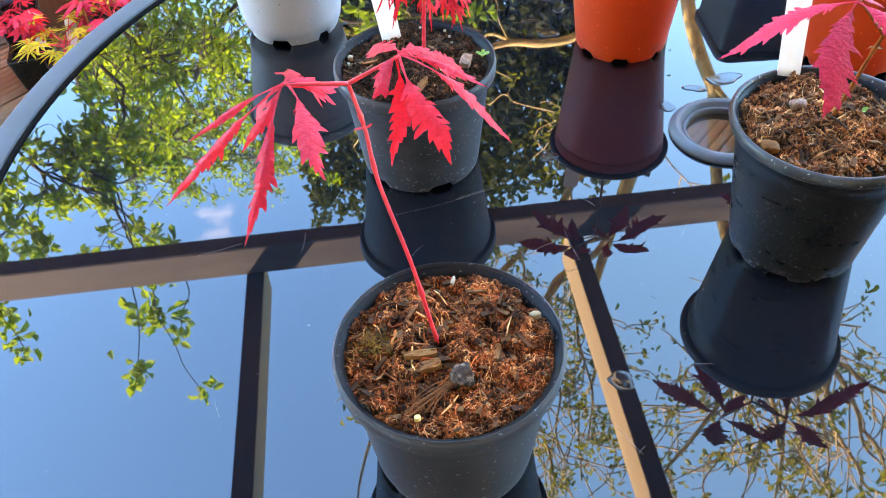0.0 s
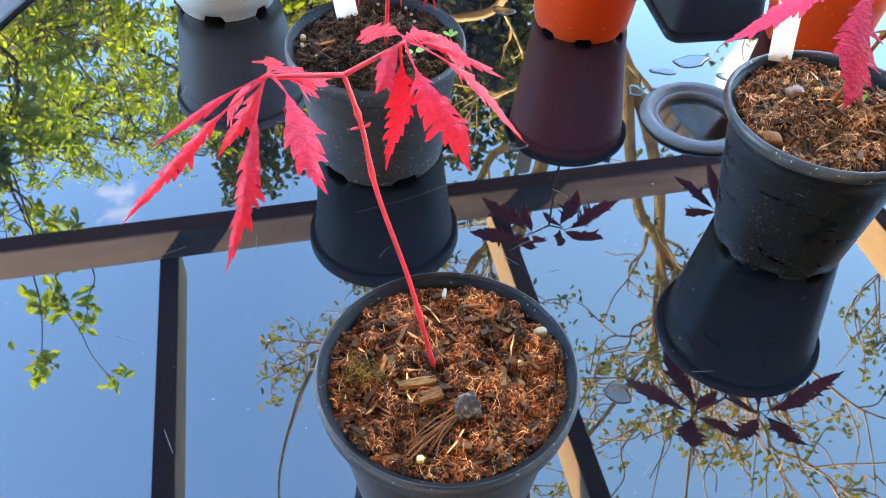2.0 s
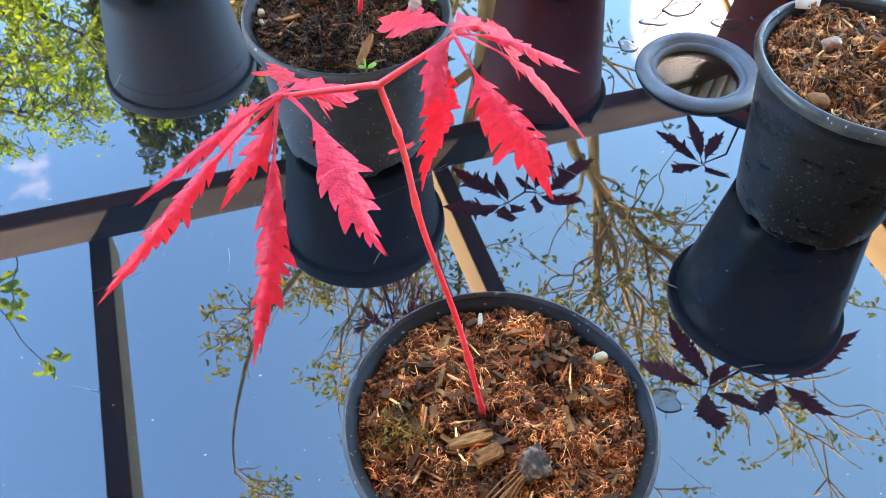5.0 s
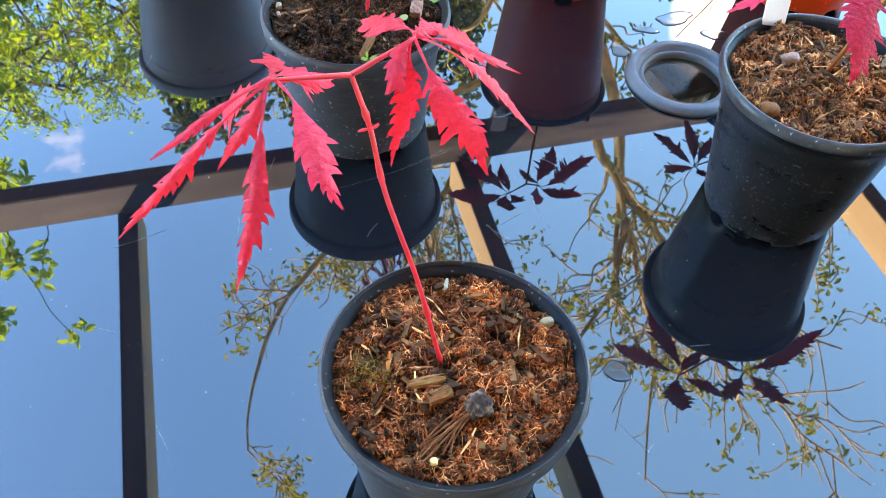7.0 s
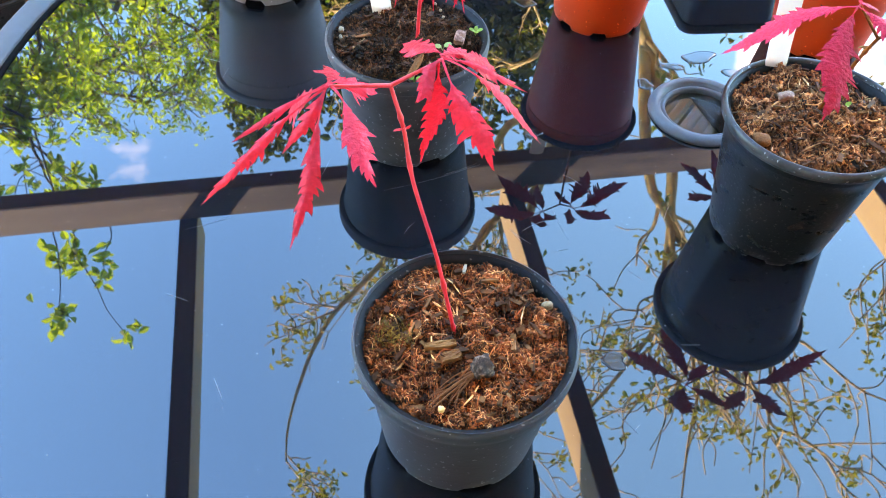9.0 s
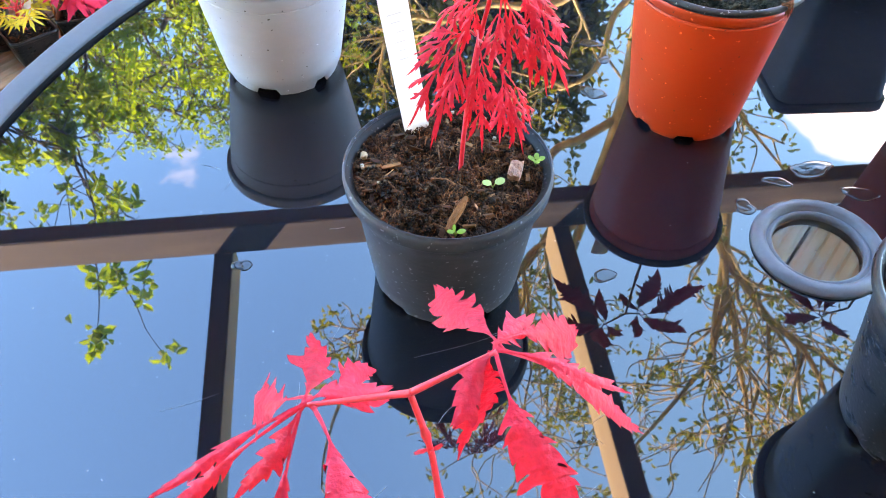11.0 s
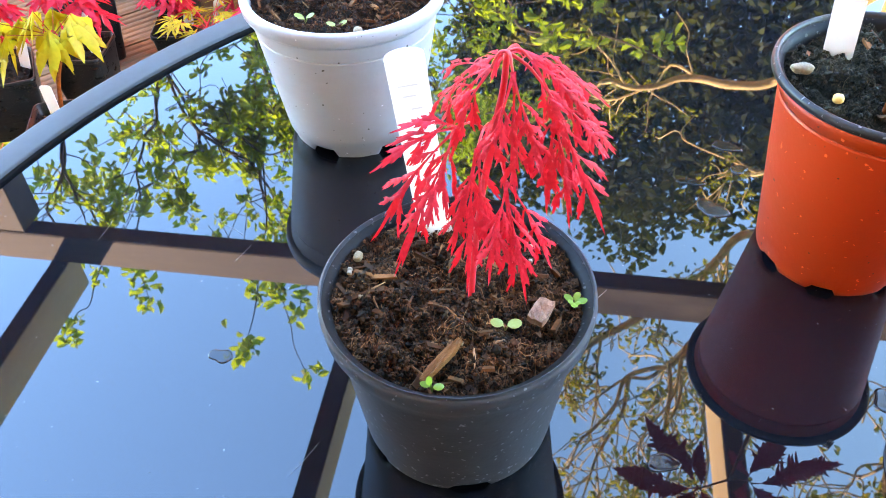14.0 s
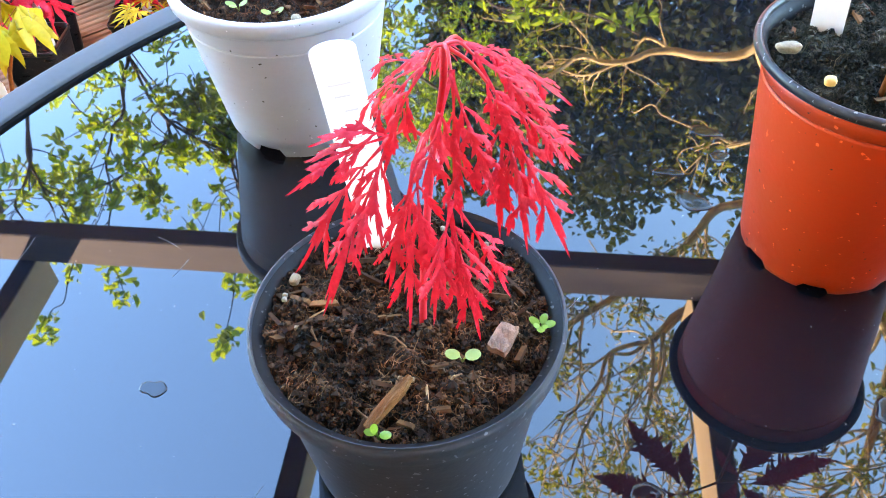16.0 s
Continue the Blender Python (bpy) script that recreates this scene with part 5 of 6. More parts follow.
for x0, y0, x1, y1 in ((-0.0064, 0.3963, 0.0148, 0.4065), (-0.0453, 0.3822, 0.0171, 0.4053), (-0.0866, 0.3928, -0.0803, 0.4107), (0.0686, 0.2265, 0.0804, 0.2072), (0.0303, 0.3472, 0.0419, 0.3352), (0.0389, 0.2827, 0.0601, 0.2889), (-0.1632, 0.3515, -0.1374, 0.3612), (0.0307, 0.3482, 0.037, 0.3364), (0.059, 0.3633, 0.0651, 0.338), (-0.3609, 0.7063, -0.3481, 0.6905), (-0.159, 0.4994, -0.1561, 0.5114), (-0.2344, 0.4959, -0.2351, 0.5107)):
    mx, my = (x1 - x0) / 2, (y1 - y0) / 2
    v, f = tube(smooth_path([(-mx, -my, 0.0001), (my * 0.05, -mx * 0.05, 0.00013), (mx, my, 0.0001)], 5), [0.00007] * 11, 4)
    lone("cobweb_thread", mesh_of("cobweb_thread", v, f, M_LINT), "long pale cobweb thread stuck to black glass", "thread", "threads on the glass", m=pose(x0 + mx, y0 + my, TABLE_Z))

# ---- maples standing on the deck ----
def palm(parent, centre, span, lobes, width, mat, turn, droop, seed, root, stem_mat):
    q = random.Random(seed)
    tips = []
    c = Vector(centre)
    for k in range(lobes):
        a = radians(turn) + (k - (lobes - 1) / 2) * (4.4 if lobes > 5 else 2.6) / (lobes - 1)
        ln = span * (1 - 0.35 * abs(k - (lobes - 1) / 2) / ((lobes - 1) / 2)) * q.uniform(0.9, 1.1)
        tips.append((tuple(c + Vector((math.cos(a) * ln, math.sin(a) * ln, -droop * ln))), width, 0.1 * ln))
    leaf_part(parent, "leaf", centre, tips, root, mat, stem_mat, (math.cos(radians(turn)) * droop, math.sin(radians(turn)) * droop, 1), 0.0009, False, seed, plain=True)


def deck_maple(x, y, mat, stem_mat, h, leaves, span, width, lobes, droop, seed, label, pot_h=0.13, rim=0.102, spread=0.09):
    q = random.Random(seed)
    square_pot(x, y, 0, rim, rim * 0.77, pot_h, q.uniform(10, 40), "black plastic nursery pot standing on the deck", M_POT_BLACK, "nursery pots on the deck")
    soil(x, y, pot_h - 0.012, rim * 0.44, "dark", 260, 120, 30, seed, 0.004, "dark compost in a nursery pot", 2.0)
    t = thing("potted_maple", x, y, pot_h - 0.015, label, "maple", "maples on the deck")
    stem_part(t, [(x, y, pot_h - 0.02), (x + q.uniform(-0.01, 0.01), y, pot_h + h * 0.45), (x + q.uniform(-0.02, 0.02), y + q.uniform(-0.02, 0.02), pot_h + h)], 0.003, 0.0016, stem_mat, (0.4, 0.7))
    for k in range(leaves):
        a = 2.4 * k + q.uniform(-0.4, 0.4)
        s = 0.35 + 0.65 * (k + 0.5) / leaves
        z = pot_h + h * s
        d = spread * q.uniform(0.45, 1.0)
        c = (x + d * math.cos(a), y + d * math.sin(a), z + q.uniform(0, 0.03))
        palm(t, c, span * q.uniform(0.8, 1.15), lobes, width, mat, math.degrees(a), droop * q.uniform(0.6, 1.3), seed * 31 + k, (x, y, z - 0.02), stem_mat)


Y_, R_, P_ = M_YELLOW, M_RED, M_PINK
deck_maple(-1.0, 1.705, R_, M_STEM, 0.08, 12, 0.038, 0.007, 7, 0.5, 51, "red-leaved maple in a small black pot on decking", 0.085, spread=0.05)
deck_maple(-0.89, 1.66, Y_, M_STEM, 0.07, 18, 0.042, 0.0034, 9, 0.2, 52, "golden fine-leaved maple in a small black pot", 0.075, spread=0.075)
deck_maple(-1.21, 1.39, R_, M_STEM, 0.19, 20, 0.05, 0.009, 7, 0.5, 54, "red-leaved maple in a large black nursery pot", 0.135, 0.135)
deck_maple(-1.1, 1.505, R_, M_STEM, 0.17, 16, 0.048, 0.0085, 7, 0.6, 55, "red-leaved maple behind a lime-yellow one", 0.135, 0.115, 0.07)
deck_maple(-1.2, 1.68, R_, M_STEM, 0.17, 16, 0.05, 0.009, 7, 0.5, 56, "crimson maple in a deep black nursery pot", 0.16, 0.13)
deck_maple(-0.79, 1.72, P_, M_STEM, 0.1, 14, 0.055, 0.0095, 7, 0.5, 57, "pink-red maple in a nursery pot on the deck", 0.085)
deck_maple(-1.0, 1.09, Y_, M_STEM, 0.09, 9, 0.05, 0.011, 5, 1.0, 58, "low lime-yellow maple in a black pot", 0.09)
deck_maple(-1.09, 1.87, R_, M_STEM, 0.13, 14, 0.05, 0.009, 7, 0.5, 59, "scarlet maple standing by the fence", 0.105)
deck_maple(-0.86, 1.86, Y_, M_STEM, 0.1, 16, 0.045, 0.0036, 9, 0.25, 60, "golden maple beside the fence", 0.085, spread=0.08)

# lime-yellow maple, its leaves hanging in bunches round the top of one brown stem
square_pot(-1.0, 1.282, 0, 0.11, 0.085, 0.13, 25, "black plastic nursery pot standing on the deck", M_POT_BLACK, "nursery pots on the deck")
soil(-1.0, 1.282, 0.116, 0.048, "dark", 400, 160, 40, 53, 0.004, "dark compost in a nursery pot", 2.0)
drooper = thing("potted_maple", -1.0, 1.282, 0.115, "maple with drooping lime-yellow leaves on a brown stem", "maple", "maples on the deck")
stem_part(drooper, [(-1.0, 1.282, 0.11), (-0.985, 1.295, 0.2), (-0.972, 1.308, 0.245), (-0.968, 1.305, 0.29)], 0.0042, 0.0028, M_STEM_BROWN, (0.4, 0.7))
for k, (cx, cy, cz, turn) in enumerate(((-1.016, 1.256, 0.309, 230), (-0.984, 1.298, 0.335, 200), (-0.968, 1.3, 0.302, 290), (-0.945, 1.333, 0.315, 340), (-1.029, 1.253, 0.333, 180), (-0.99, 1.35, 0.31, 110), (-1.03, 1.31, 0.31, 160))):
    palm(drooper, (cx, cy, cz), 0.052, 5, 0.0125, Y_, turn, 1.5, 530 + k, (-0.968, 1.305, 0.288), M_STEM_BROWN)
for x, y, z, tx, ty in ((-0.985, 1.73, 0.075, 0.0, 0.02), (-0.985, 1.262, 0.12, -0.012, 0.01), (-1.06, 1.5, 0.125, -0.012, 0.01), (-0.9, 1.7, 0.065, 0.01, 0.02), (-1.17, 1.42, 0.125, 0.01, 0.01)):
    plant_label((x, y, z), (x + tx, y + ty, z + 0.085), 0.026, "white plant label in a nursery pot on the deck")
cane = thing("bamboo_cane", -0.845, 1.705, 0, "thin tan cane standing among the maples", "cane")
stem_part(cane, [(-0.845, 1.705, 0.0), (-0.845, 1.706, 0.15), (-0.843, 1.708, 0.33)], 0.003, 0.0028, M_CHIP, (), "rod")
sapling = thing("maple_sapling", -1.065, 1.53, 0.09, "bare red-stemmed maple sapling", "sapling")
stem_part(sapling, [(-1.065, 1.53, 0.085), (-1.06, 1.525, 0.2), (-1.063, 1.52, 0.36)], 0.0025, 0.0016, M_STEM, (0.2, 0.45, 0.7))

# ---- fence and hedge, far behind ----
fence = thing("fence", 0, 0, 0, "red-brown board fence beyond the deck", "fence")
fb = bm_mesh("board", box(0.145, 0.02, 1.5, 0.003, 1), M_FENCE)
for k in range(40):
    ob = child("board", fb, fence)
    ob.matrix_world = pose(-4.2 + 0.15 * k, 1.942 + 0.006 * (k % 2), 0.4)


# ---- trees ----
def gnarl(pts, q):
    """A limb's few points with crooked ones between them."""
    out = [Vector(pts[0])]
    for a, b in zip(pts, pts[1:]):
        a, b = Vector(a), Vector(b)
        ln = (b - a).length
        out += [a.lerp(b, 0.5) + Vector((q.gauss(0, 1), q.gauss(0, 1), q.gauss(0, 1))) * ln * 0.09, b]
    return out


class Wood:
    def __init__(self, seed):
        self.q = random.Random(seed)
        self.v, self.f, self.lv, self.lf = [], [], [], []

    def limb(self, pts, r0, r1, sides=7, steps=5):
        path = smooth_path(pts, steps)
        n = len(path)
        tube(path, [r0 + (r1 - r0) * i / (n - 1) for i in range(n)], sides, self.v, self.f, False)
        return path

    def leaf(self, p, size, a=None, wide=1.0):
        q = self.q
        a = a or Vector((q.uniform(-1, 1), q.uniform(-1, 1), q.uniform(-1.0, 0.5))).normalized()
        b = a.cross(Vector((q.uniform(-1, 1), q.uniform(-1, 1), q.uniform(-1, 1)))).normalized()
        n = a.cross(b) * 0.2
        s = size * q.uniform(0.6, 1.25)
        b *= wide
        k = len(self.lv)
        self.lv += [p, p + (a * 0.35 + b * 0.26 + n) * s, p + (a * 0.72 + b * 0.3 + n) * s, p + a * s, p + (a * 0.72 - b * 0.3 + n) * s, p + (a * 0.35 - b * 0.26 + n) * s]
        self.lf += [(k, k + 1, k + 2, k + 3), (k, k + 3, k + 4, k + 5)]

    def clump(self, p, n, spread, size, wide=0.75):
        """A rosette of young leaves that spread and hang from one bud."""
        q = self.q
        lean = Vector((q.gauss(0, 0.5), q.gauss(0, 0.5), -0.45))
        for _ in range(n):
            way = Vector((q.gauss(0, 1), q.gauss(0, 1), q.gauss(0, 0.7))).normalized() + lean
            self.leaf(p + Vector((q.gauss(0, 1), q.gauss(0, 1), q.gauss(0, 0.8))) * spread, size, way.normalized(), wide)

    def shoots(self, path, r, depth, length, count, up, clump, spread, size, droop=0.0, start=0.15, spots=(0.4, 0.75, 1.0), crook=1.0, thin=0.0022, bare=0.35):
        q = self.q
        n = len(path)
        for _ in range(count):
            s = q.uniform(start, 1.0)
            i = min(n - 2, int(s * (n - 1)))
            p = path[i].lerp(path[i + 1], q.random())
            d = (path[i + 1] - path[i]).normalized()
            o = Vector((q.gauss(0, 1), q.gauss(0, 1), q.gauss(0, 1)))
            o = (o - d * o.dot(d)).normalized()
            d = (d * q.uniform(0.3, 0.9) + o * q.uniform(0.5, 1.0) + Vector((0, 0, up))).normalized()
            ln = length * q.uniform(0.55, 1.2)
            rr = max(thin, r * (1 - 0.6 * s) * 0.5)
            k1 = Vector((q.gauss(0, 1), q.gauss(0, 1), q.gauss(0, 1))) * ln * 0.13 * crook
            k2 = Vector((q.gauss(0, 1), q.gauss(0, 1), q.gauss(0, 1))) * ln * 0.16 * crook
            pts = [p, p + d * ln * 0.35 + k1, p + d * ln * 0.7 + k2 - Vector((0, 0, droop * ln * 0.3)), p + d * ln + k1 - Vector((0, 0, droop * ln))]
            sub = self.limb(pts, rr, max(thin * 0.65, rr * 0.35), 5 if depth else 4, 4)
            if depth:
                self.shoots(sub, rr, depth - 1, length * 0.55, max(2, int(count * 0.6)), up * 0.6, clump, spread, size, droop, start, spots, crook, thin, bare)
            if depth <= 1 and clump:
                for w in spots:
                    if q.random() > bare:
                        self.clump(sub[int(w * (len(sub) - 1))], clump, spread, size)

    def build(self, label, bark, leaf_mat, name="tree"):
        t = thing(name, label=label, category="tree")
        child("trunk", mesh_of("trunk", self.v, self.f, bark), t)
        if self.lv:
            tagged(child("crown", mesh_of("crown", self.lv, self.lf, leaf_mat, False), t), kind="stuff")
        return t


# leafy tree on the sunny side, with thin dark limbs
w = Wood(5)
trunk = w.limb([(-3.1, 5.6, -0.1), (-3.0, 5.4, 1.2), (-2.9, 5.2, 2.2), (-2.7, 5.0, 3.4), (-2.55, 4.95, 4.3)], 0.06, 0.012, 9)
for pts in (
        [(-2.85, 5.1, 2.6), (-2.1, 5.0, 3.1), (-1.5, 4.8, 3.4), (-0.95, 4.6, 3.6)],
        [(-2.75, 5.0, 3.2), (-2.3, 4.8, 3.6), (-1.8, 4.5, 3.75)],
        [(-2.95, 5.3, 2.0), (-3.6, 4.8, 2.8), (-4.1, 4.0, 3.3)],
        [(-2.9, 5.2, 2.3), (-3.3, 4.4, 2.9), (-3.5, 3.6, 3.2)],
        [(-2.9, 5.2, 2.2), (-2.4, 4.6, 2.5), (-1.9, 4.2, 2.7), (-1.5, 4.0, 2.9)],
        [(-2.6, 5.0, 4.0), (-2.3, 5.3, 4.4), (-1.8, 5.6, 4.7)]):
    path = w.limb(gnarl(pts, w.q), 0.024, 0.008, 6)
    w.shoots(path, 0.034, 1, 0.62, 14, 0.05, 14, 0.034, 0.05, 0.25, 0.1, (0.35, 0.7, 1.0), 0.8, 0.004, 0.47)
# limbs that carry the sprays, from the trunk to where they fan out
for pts in (
        [(-2.95, 5.3, 1.8), (-2.75, 4.5, 2.2), (-2.4, 3.7, 2.5), (-2.25, 3.3, 2.62)], [(-2.95, 5.3, 1.8), (-3.0, 4.4, 2.2), (-2.8, 3.4, 2.6), (-2.6, 2.88, 2.78)],
        [(-2.9, 5.2, 2.2), (-2.4, 4.5, 2.4), (-1.9, 3.9, 2.55), (-1.71, 3.58, 2.67)]):
    path = w.limb(gnarl(pts, w.q), 0.018, 0.009, 6)
    w.shoots(path, 0.018, 1, 0.48, 10, 0.0, 11, 0.026, 0.052, 0.2, 0.1, (0.4, 0.75, 1.0), 0.8, 0.0035, 0.5)
for pts in (
        [(-2.25, 3.3, 2.62), (-2.09, 3.21, 2.89), (-1.98, 3.21, 2.97), (-1.83, 3.23, 3.07)],
        [(-2.25, 3.3, 2.62), (-2.26, 3.14, 2.82), (-2.3, 3.02, 2.92), (-2.29, 2.9, 3.06), (-2.27, 2.77, 3.2)],
        [(-2.6, 2.88, 2.78), (-2.59, 2.72, 2.96), (-2.61, 2.62, 3.03), (-2.57, 2.59, 3.09)],
        [(-2.6, 2.88, 2.78), (-2.54, 2.75, 2.98), (-2.47, 2.68, 3.1)],
        [(-2.09, 3.21, 2.89), (-2.07, 3.16, 2.97), (-2.2, 3.0, 3.03), (-2.34, 2.85, 3.07), (-2.47, 2.73, 3.06)],
        [(-2.25, 3.3, 2.62), (-2.09, 3.23, 2.86), (-1.97, 3.28, 2.91), (-1.85, 3.33, 2.94)],
        [(-2.13, 3.22, 2.82), (-2.06, 3.2, 2.91), (-1.9, 3.21, 3.02), (-1.78, 3.19, 3.12), (-1.69, 3.13, 3.24), (-1.58, 3.07, 3.36)],
        [(-2.13, 3.22, 2.82), (-1.89, 3.27, 2.95), (-1.61, 3.38, 3.0)],
        [(-1.71, 3.58, 2.67), (-1.72, 3.5, 2.78), (-1.77, 3.41, 2.86), (-1.83, 3.35, 2.9)],
        [(-1.79, 3.21, 3.09), (-1.75, 3.13, 3.2), (-1.7, 3.06, 3.3)]):
    path = w.limb(gnarl(pts, w.q), 0.009, 0.004, 6)
    w.shoots(path, 0.01, 0, 0.32, 11, 0.0, 11, 0.018, 0.06, 0.25, 0.15, (0.5, 0.8, 1.0), 1.0, 0.0028, 0.45)
# a leafy limb reaching across before the dark hedge
path = w.limb(gnarl([(-1.5, 4.0, 2.9), (-0.99, 4.24, 2.46), (-0.65, 4.15, 2.66), (-0.26, 4.22, 2.68), (0.11, 4.19, 2.78)], w.q), 0.014, 0.004, 6)
w.shoots(path, 0.01, 0, 0.26, 16, -0.1, 10, 0.02, 0.075, 0.25, 0.25, (0.6, 1.0))
# hanging sprays, a rosette at each bud
for pts, buds in (
        ([(-1.7, 3.1, 2.95), (-1.56, 2.77, 3.06), (-1.55, 2.59, 3.23), (-1.54, 2.46, 3.34), (-1.55, 2.34, 3.42)], (0.3, 0.55, 0.97, 1.0)),
        ([(-1.7, 3.06, 3.3), (-1.73, 3.11, 3.54), (-1.69, 2.97, 3.68), (-1.59, 2.85, 3.83), (-1.45, 2.68, 4.01)], (0.2, 0.5, 0.56, 0.62, 1.0)),
        ([(-1.58, 3.07, 3.36), (-1.57, 3.17, 3.56), (-1.56, 3.0, 3.72), (-1.55, 2.89, 3.81)], (0.4, 0.7, 1.0)),
        ([(-2.47, 2.73, 3.06), (-2.47, 2.65, 3.41), (-2.48, 2.49, 3.53), (-2.52, 2.34, 3.6)], (0.4, 0.95, 1.0)),
        ([(-2.27, 2.77, 3.2), (-2.24, 2.64, 3.3), (-2.2, 2.6, 3.36), (-2.15, 2.54, 3.45)], (0.3, 0.6, 0.9, 1.0))):
    path = w.limb(gnarl(pts, w.q), 0.005, 0.002, 5)
    for k in buds:
        w.clump(path[int(k * (len(path) - 1))], 13, 0.034, 0.07, 0.85)
w.build("leafy spring tree with thin dark limbs and bright green leaves", M_TRUNK_DARK, M_LEAF_LIT)

# tan-barked tree with sparse young leaves
w = Wood(9)
trunk = w.limb([(1.45, 5.0, -0.1), (1.32, 4.75, 1.2), (1.14, 4.36, 2.27), (1.07, 4.13, 2.75), (0.97, 3.78, 3.29), (0.82, 3.51, 3.64), (0.7, 3.26, 3.91)], 0.1, 0.022, 10)
for pts, r0, shoots in (
        ([(0.97, 3.78, 3.29), (0.59, 3.56, 3.35), (0.22, 3.25, 3.68), (-0.25, 2.93, 3.97), (-0.5, 2.65, 4.16), (-0.59, 2.43, 4.29), (-0.63, 2.15, 4.44)], 0.026, 14),
        ([(1.14, 4.36, 2.27), (0.7, 4.36, 2.9), (0.32, 4.41, 2.99), (0.09, 4.38, 3.05), (-0.19, 4.37, 3.05), (-0.34, 4.29, 3.16), (-0.47, 4.04, 3.48)], 0.03, 9),
        ([(1.12, 4.3, 2.4), (1.06, 4.34, 2.81), (0.94, 4.26, 2.98), (0.79, 4.09, 3.28), (0.65, 4.08, 3.33)], 0.034, 5),
        ([(1.14, 4.36, 2.27), (1.35, 3.6, 3.0), (1.41, 3.02, 3.47), (1.49, 2.85, 3.58), (1.72, 2.55, 3.7), (1.82, 2.3, 3.8), (1.89, 2.08, 3.9)], 0.04, 9),
        ([(1.72, 2.55, 3.7), (1.87, 2.41, 3.71), (2.01, 2.28, 3.71), (2.3, 2.0, 3.75)], 0.014, 6),
        ([(1.41, 3.02, 3.47), (1.42, 2.81, 3.65), (1.46, 2.54, 3.83), (1.48, 2.26, 3.99), (1.46, 2.08, 4.1)], 0.022, 7),
        ([(1.42, 2.81, 3.65), (1.38, 2.71, 3.74), (1.28, 2.52, 3.91), (0.98, 2.27, 4.16), (0.87, 2.16, 4.25)], 0.02, 7),
        ([(0.82, 3.51, 3.64), (0.49, 3.22, 3.77), (0.38, 3.1, 3.88), (0.18, 3.03, 3.95), (0.06, 2.8, 4.13), (-0.03, 2.61, 4.25)], 0.022, 6),
        ([(1.3, 3.7, 2.9), (1.31, 3.13, 3.38), (1.4, 2.96, 3.51), (1.36, 2.74, 3.71), (1.29, 2.5, 3.92)], 0.036, 8),
        ([(1.4, 2.96, 3.51), (1.53, 2.76, 3.62), (1.63, 2.62, 3.69), (1.72, 2.4, 3.85)], 0.016, 7),
        ([(0.19, 3.03, 3.95), (0.11, 2.71, 4.18), (0.07, 2.51, 4.31)], 0.012, 5),
        ([(1.46, 2.54, 3.83), (1.51, 2.32, 3.95), (1.44, 2.06, 4.13), (1.35, 1.7, 4.33)], 0.012, 6),
        ([(1.72, 2.55, 3.7), (1.79, 2.11, 3.94), (1.92, 1.95, 3.97), (2.06, 1.7, 4.0), (2.21, 1.51, 4.0)], 0.01, 7),
        ([(1.3, 4.7, 1.4), (2.1, 4.1, 2.5), (2.5, 3.4, 3.2), (2.7, 2.8, 3.7)], 0.03, 9),
        ([(0.82, 3.51, 3.64), (0.65, 3.39, 3.68)], 0.02, 2),
        ([(0.65, 3.39, 3.68), (0.52, 3.27, 3.82), (0.38, 3.16, 3.93), (0.19, 3.08, 4.01), (0.03, 2.95, 4.11)], 0.02, 7),
        ([(0.51, 3.2, 3.75), (0.43, 3.11, 3.83), (0.45, 2.93, 3.98), (0.47, 2.71, 4.13), (0.48, 2.39, 4.32)], 0.013, 6),
        ([(0.38, 3.1, 3.85), (0.41, 2.91, 3.99), (0.39, 2.71, 4.14), (0.32, 2.58, 4.23), (0.27, 2.42, 4.33)], 0.012, 6),
        ([(0.56, 3.3, 3.79), (0.59, 3.13, 3.93), (0.62, 2.89, 4.11), (0.61, 2.53, 4.34)], 0.012, 6),
        ([(0.32, 2.58, 4.23), (0.37, 2.5, 4.27), (0.41, 2.33, 4.37)], 0.009, 4),
        ([(0.7, 3.26, 3.91), (0.68, 2.9, 4.3), (0.6, 2.5, 4.7)], 0.016, 7)):
    path = w.limb(gnarl(pts, w.q), r0, 0.005, 7)
    reach = 0.34 if pts[-1][0] < -0.5 else 0.62    # shorter twigs on the long arching limb
    w.shoots(path, r0 * 0.9, 1, reach, int(shoots * 1.1), 0.3, 9, 0.028, 0.044, 0.0, 0.1, (0.55, 1.0), 0.4, 0.0046, 0.6)
w.build("bare-limbed tree with sunlit tan bark and sparse young leaves", M_TRUNK, M_LEAF_YOUNG)


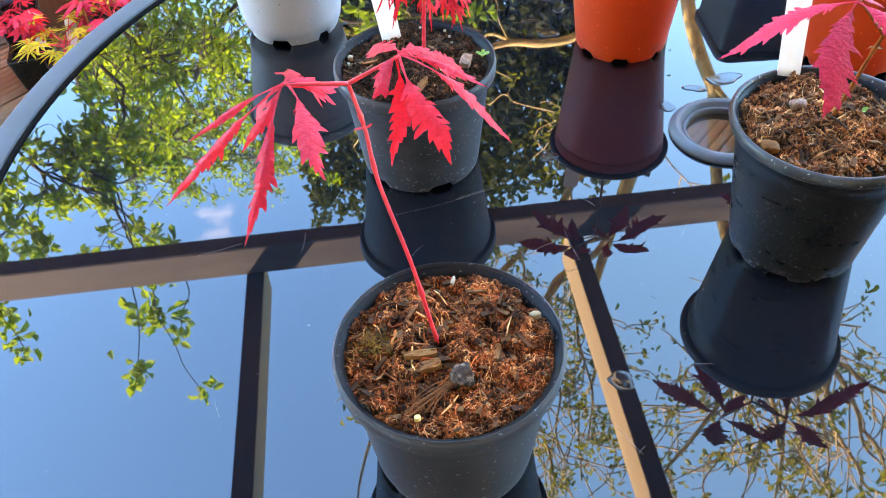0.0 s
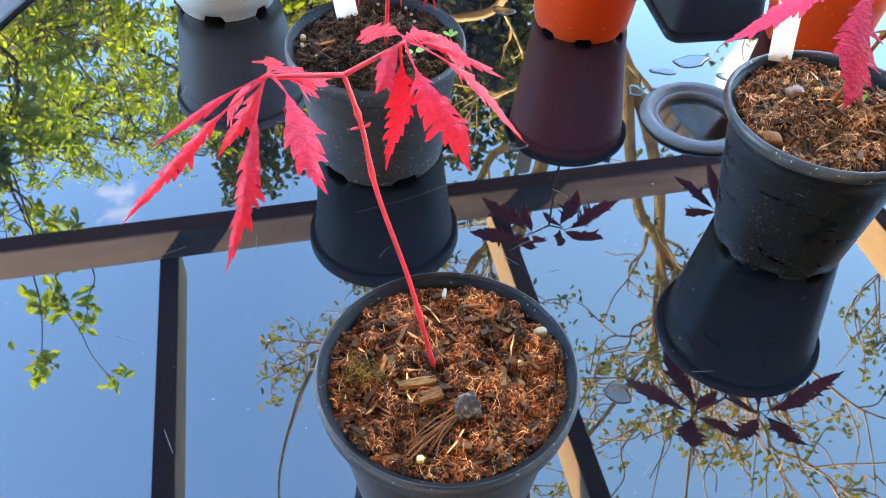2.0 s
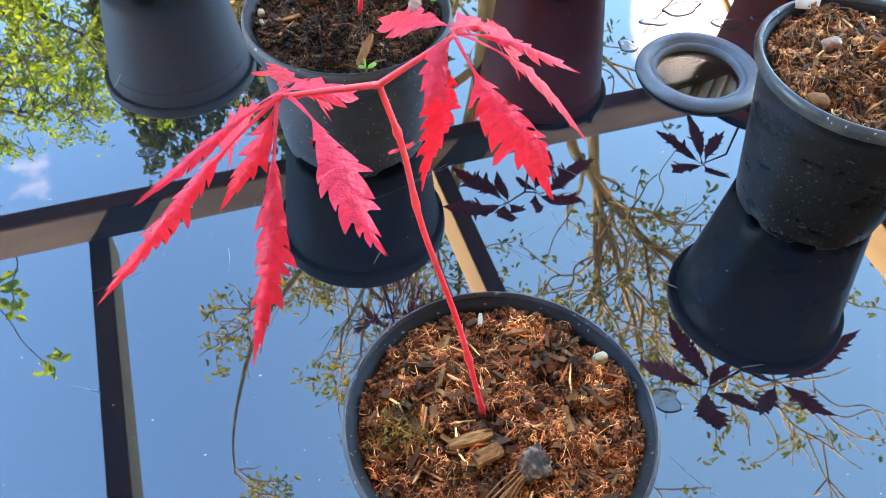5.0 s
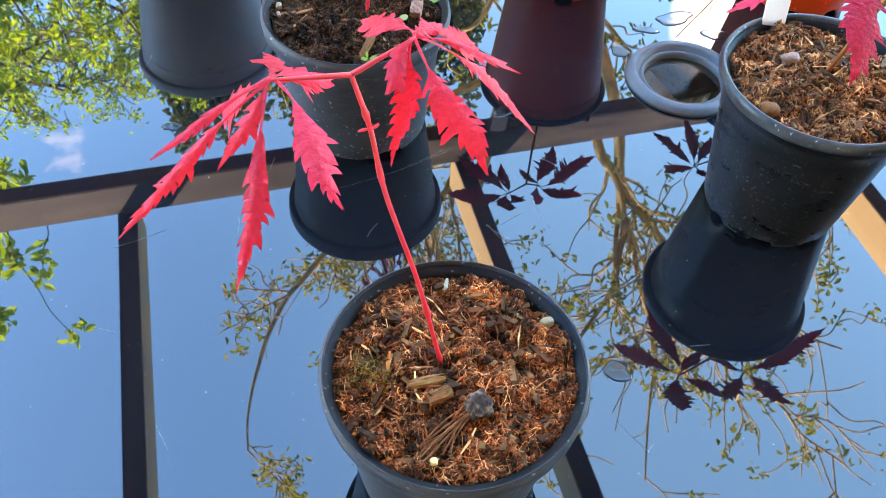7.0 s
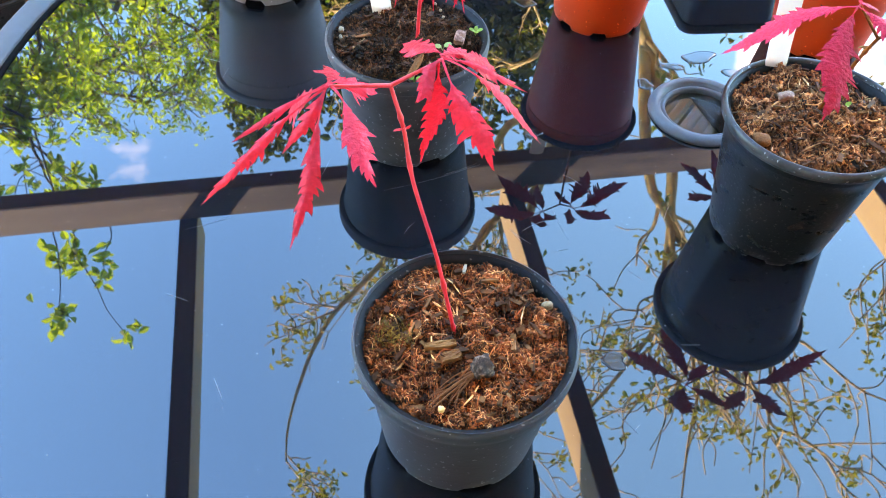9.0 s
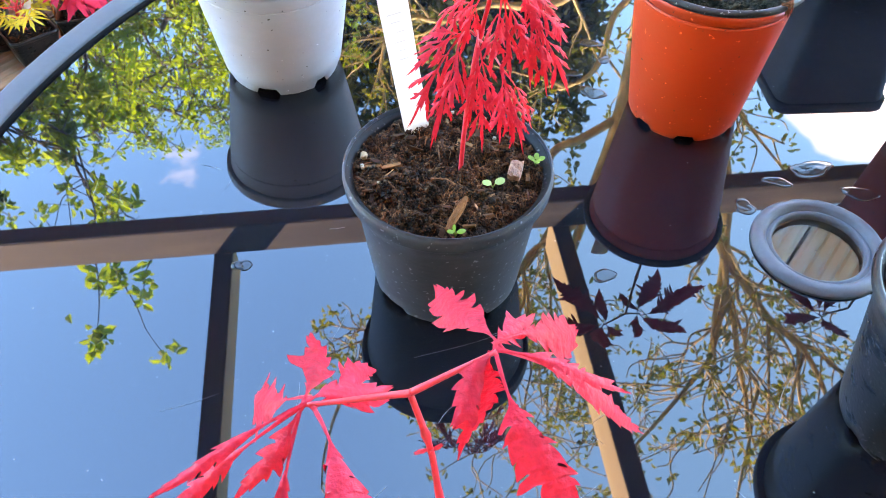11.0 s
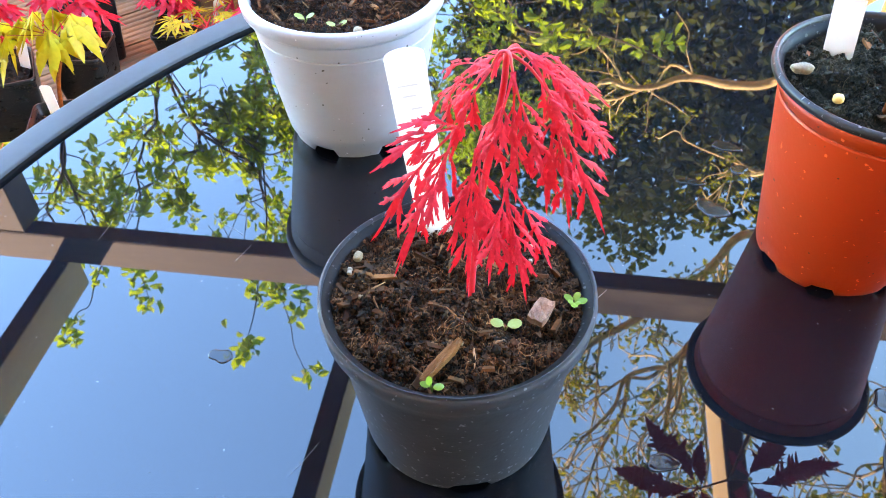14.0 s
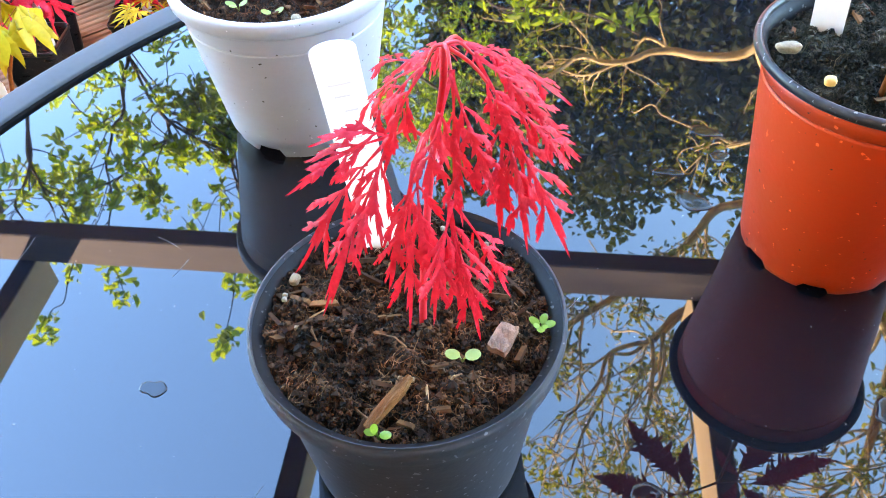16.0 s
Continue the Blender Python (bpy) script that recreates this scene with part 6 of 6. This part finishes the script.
def hedge(seed, x0, x1, y, depth, top, leaves, size, mat, label, name="hedge"):
    """A dense bank of leaves with an uneven top."""
    w = Wood(seed)
    q = w.q
    for _ in range(leaves):
        x = q.uniform(x0, x1)
        h = top * (0.72 + 0.36 * q.random()) * (0.86 + 0.25 * noise.noise((x * 0.7, seed, 0)) + 0.12 * noise.noise((x * 2.3, 0, seed)))
        z = h * (1 - q.random() ** 1.6 * 0.98)
        yy = y + depth * q.random() * (0.25 + 0.75 * (1 - (z / h) ** 3)) + 0.25 * noise.noise((x, z * 1.2, seed))
        w.leaf(Vector((x, yy, z - 0.1)), size)
    for k in range(int((x1 - x0) / 0.8)):
        x = x0 + 0.4 + 0.8 * k
        w.limb([(x, y + depth * 0.6, -0.12), (x + 0.1, y + depth * 0.6, top * 0.4), (x - 0.1, y + depth * 0.7, top * 0.55)], 0.05, 0.01, 6)
    return w.build(label, M_TRUNK_DARK, mat, name)


hedge(61, -1.6, 1.35, 6.2, 1.6, 7.0, 34000, 0.1, M_LEAF_DARK, "tall dark evergreen hedge behind the trees")
hedge(62, -8.0, -1.4, 6.6, 1.6, 3.8, 34000, 0.065, M_LEAF_LIT, "tall sunlit green hedge beyond the deck")

hedge(63, 1.1, 8.0, 7.0, 1.6, 3.6, 9000, 0.16, M_LEAF_DARK, "low dark hedge at the garden's end")

# ---- deck ----
deck = thing("deck", 0, 0, 0, "ridged brown timber decking under the table", "deck", kind="structure")
BOARD_W, RIDGES = 0.14, 6
prof = []
for k in range(RIDGES):
    a = -BOARD_W / 2 + 0.004 + (BOARD_W - 0.008) * k / RIDGES
    st = (BOARD_W - 0.008) / RIDGES
    prof += [(a, -0.004), (a + st * 0.2, -0.0006), (a + st * 0.48, 0.0), (a + st * 0.75, -0.0006), (a + st * 0.95, -0.004)]
prof = [(-BOARD_W / 2, -0.028), (-BOARD_W / 2, -0.005)] + prof + [(BOARD_W / 2, -0.005), (BOARD_W / 2, -0.028)]
n = len(prof)
LEN = 7.0
v = [(-LEN / 2, y, z) for y, z in prof] + [(LEN / 2, y, z) for y, z in prof]
f = [(i, i + 1, n + i + 1, n + i) for i in range(n - 1)] + [tuple(range(n)), tuple(reversed(range(n, 2 * n)))]
board = mesh_of("board", v, f, M_DECK, False)
for k in range(-22, 26):
    ob = child("board", board, deck)
    ob.matrix_world = pose(0, 0, 0, 0, 0, DECK_TURN) @ pose((k * 0.37) % 0.5, 0.147 * k + 0.1386, 0)
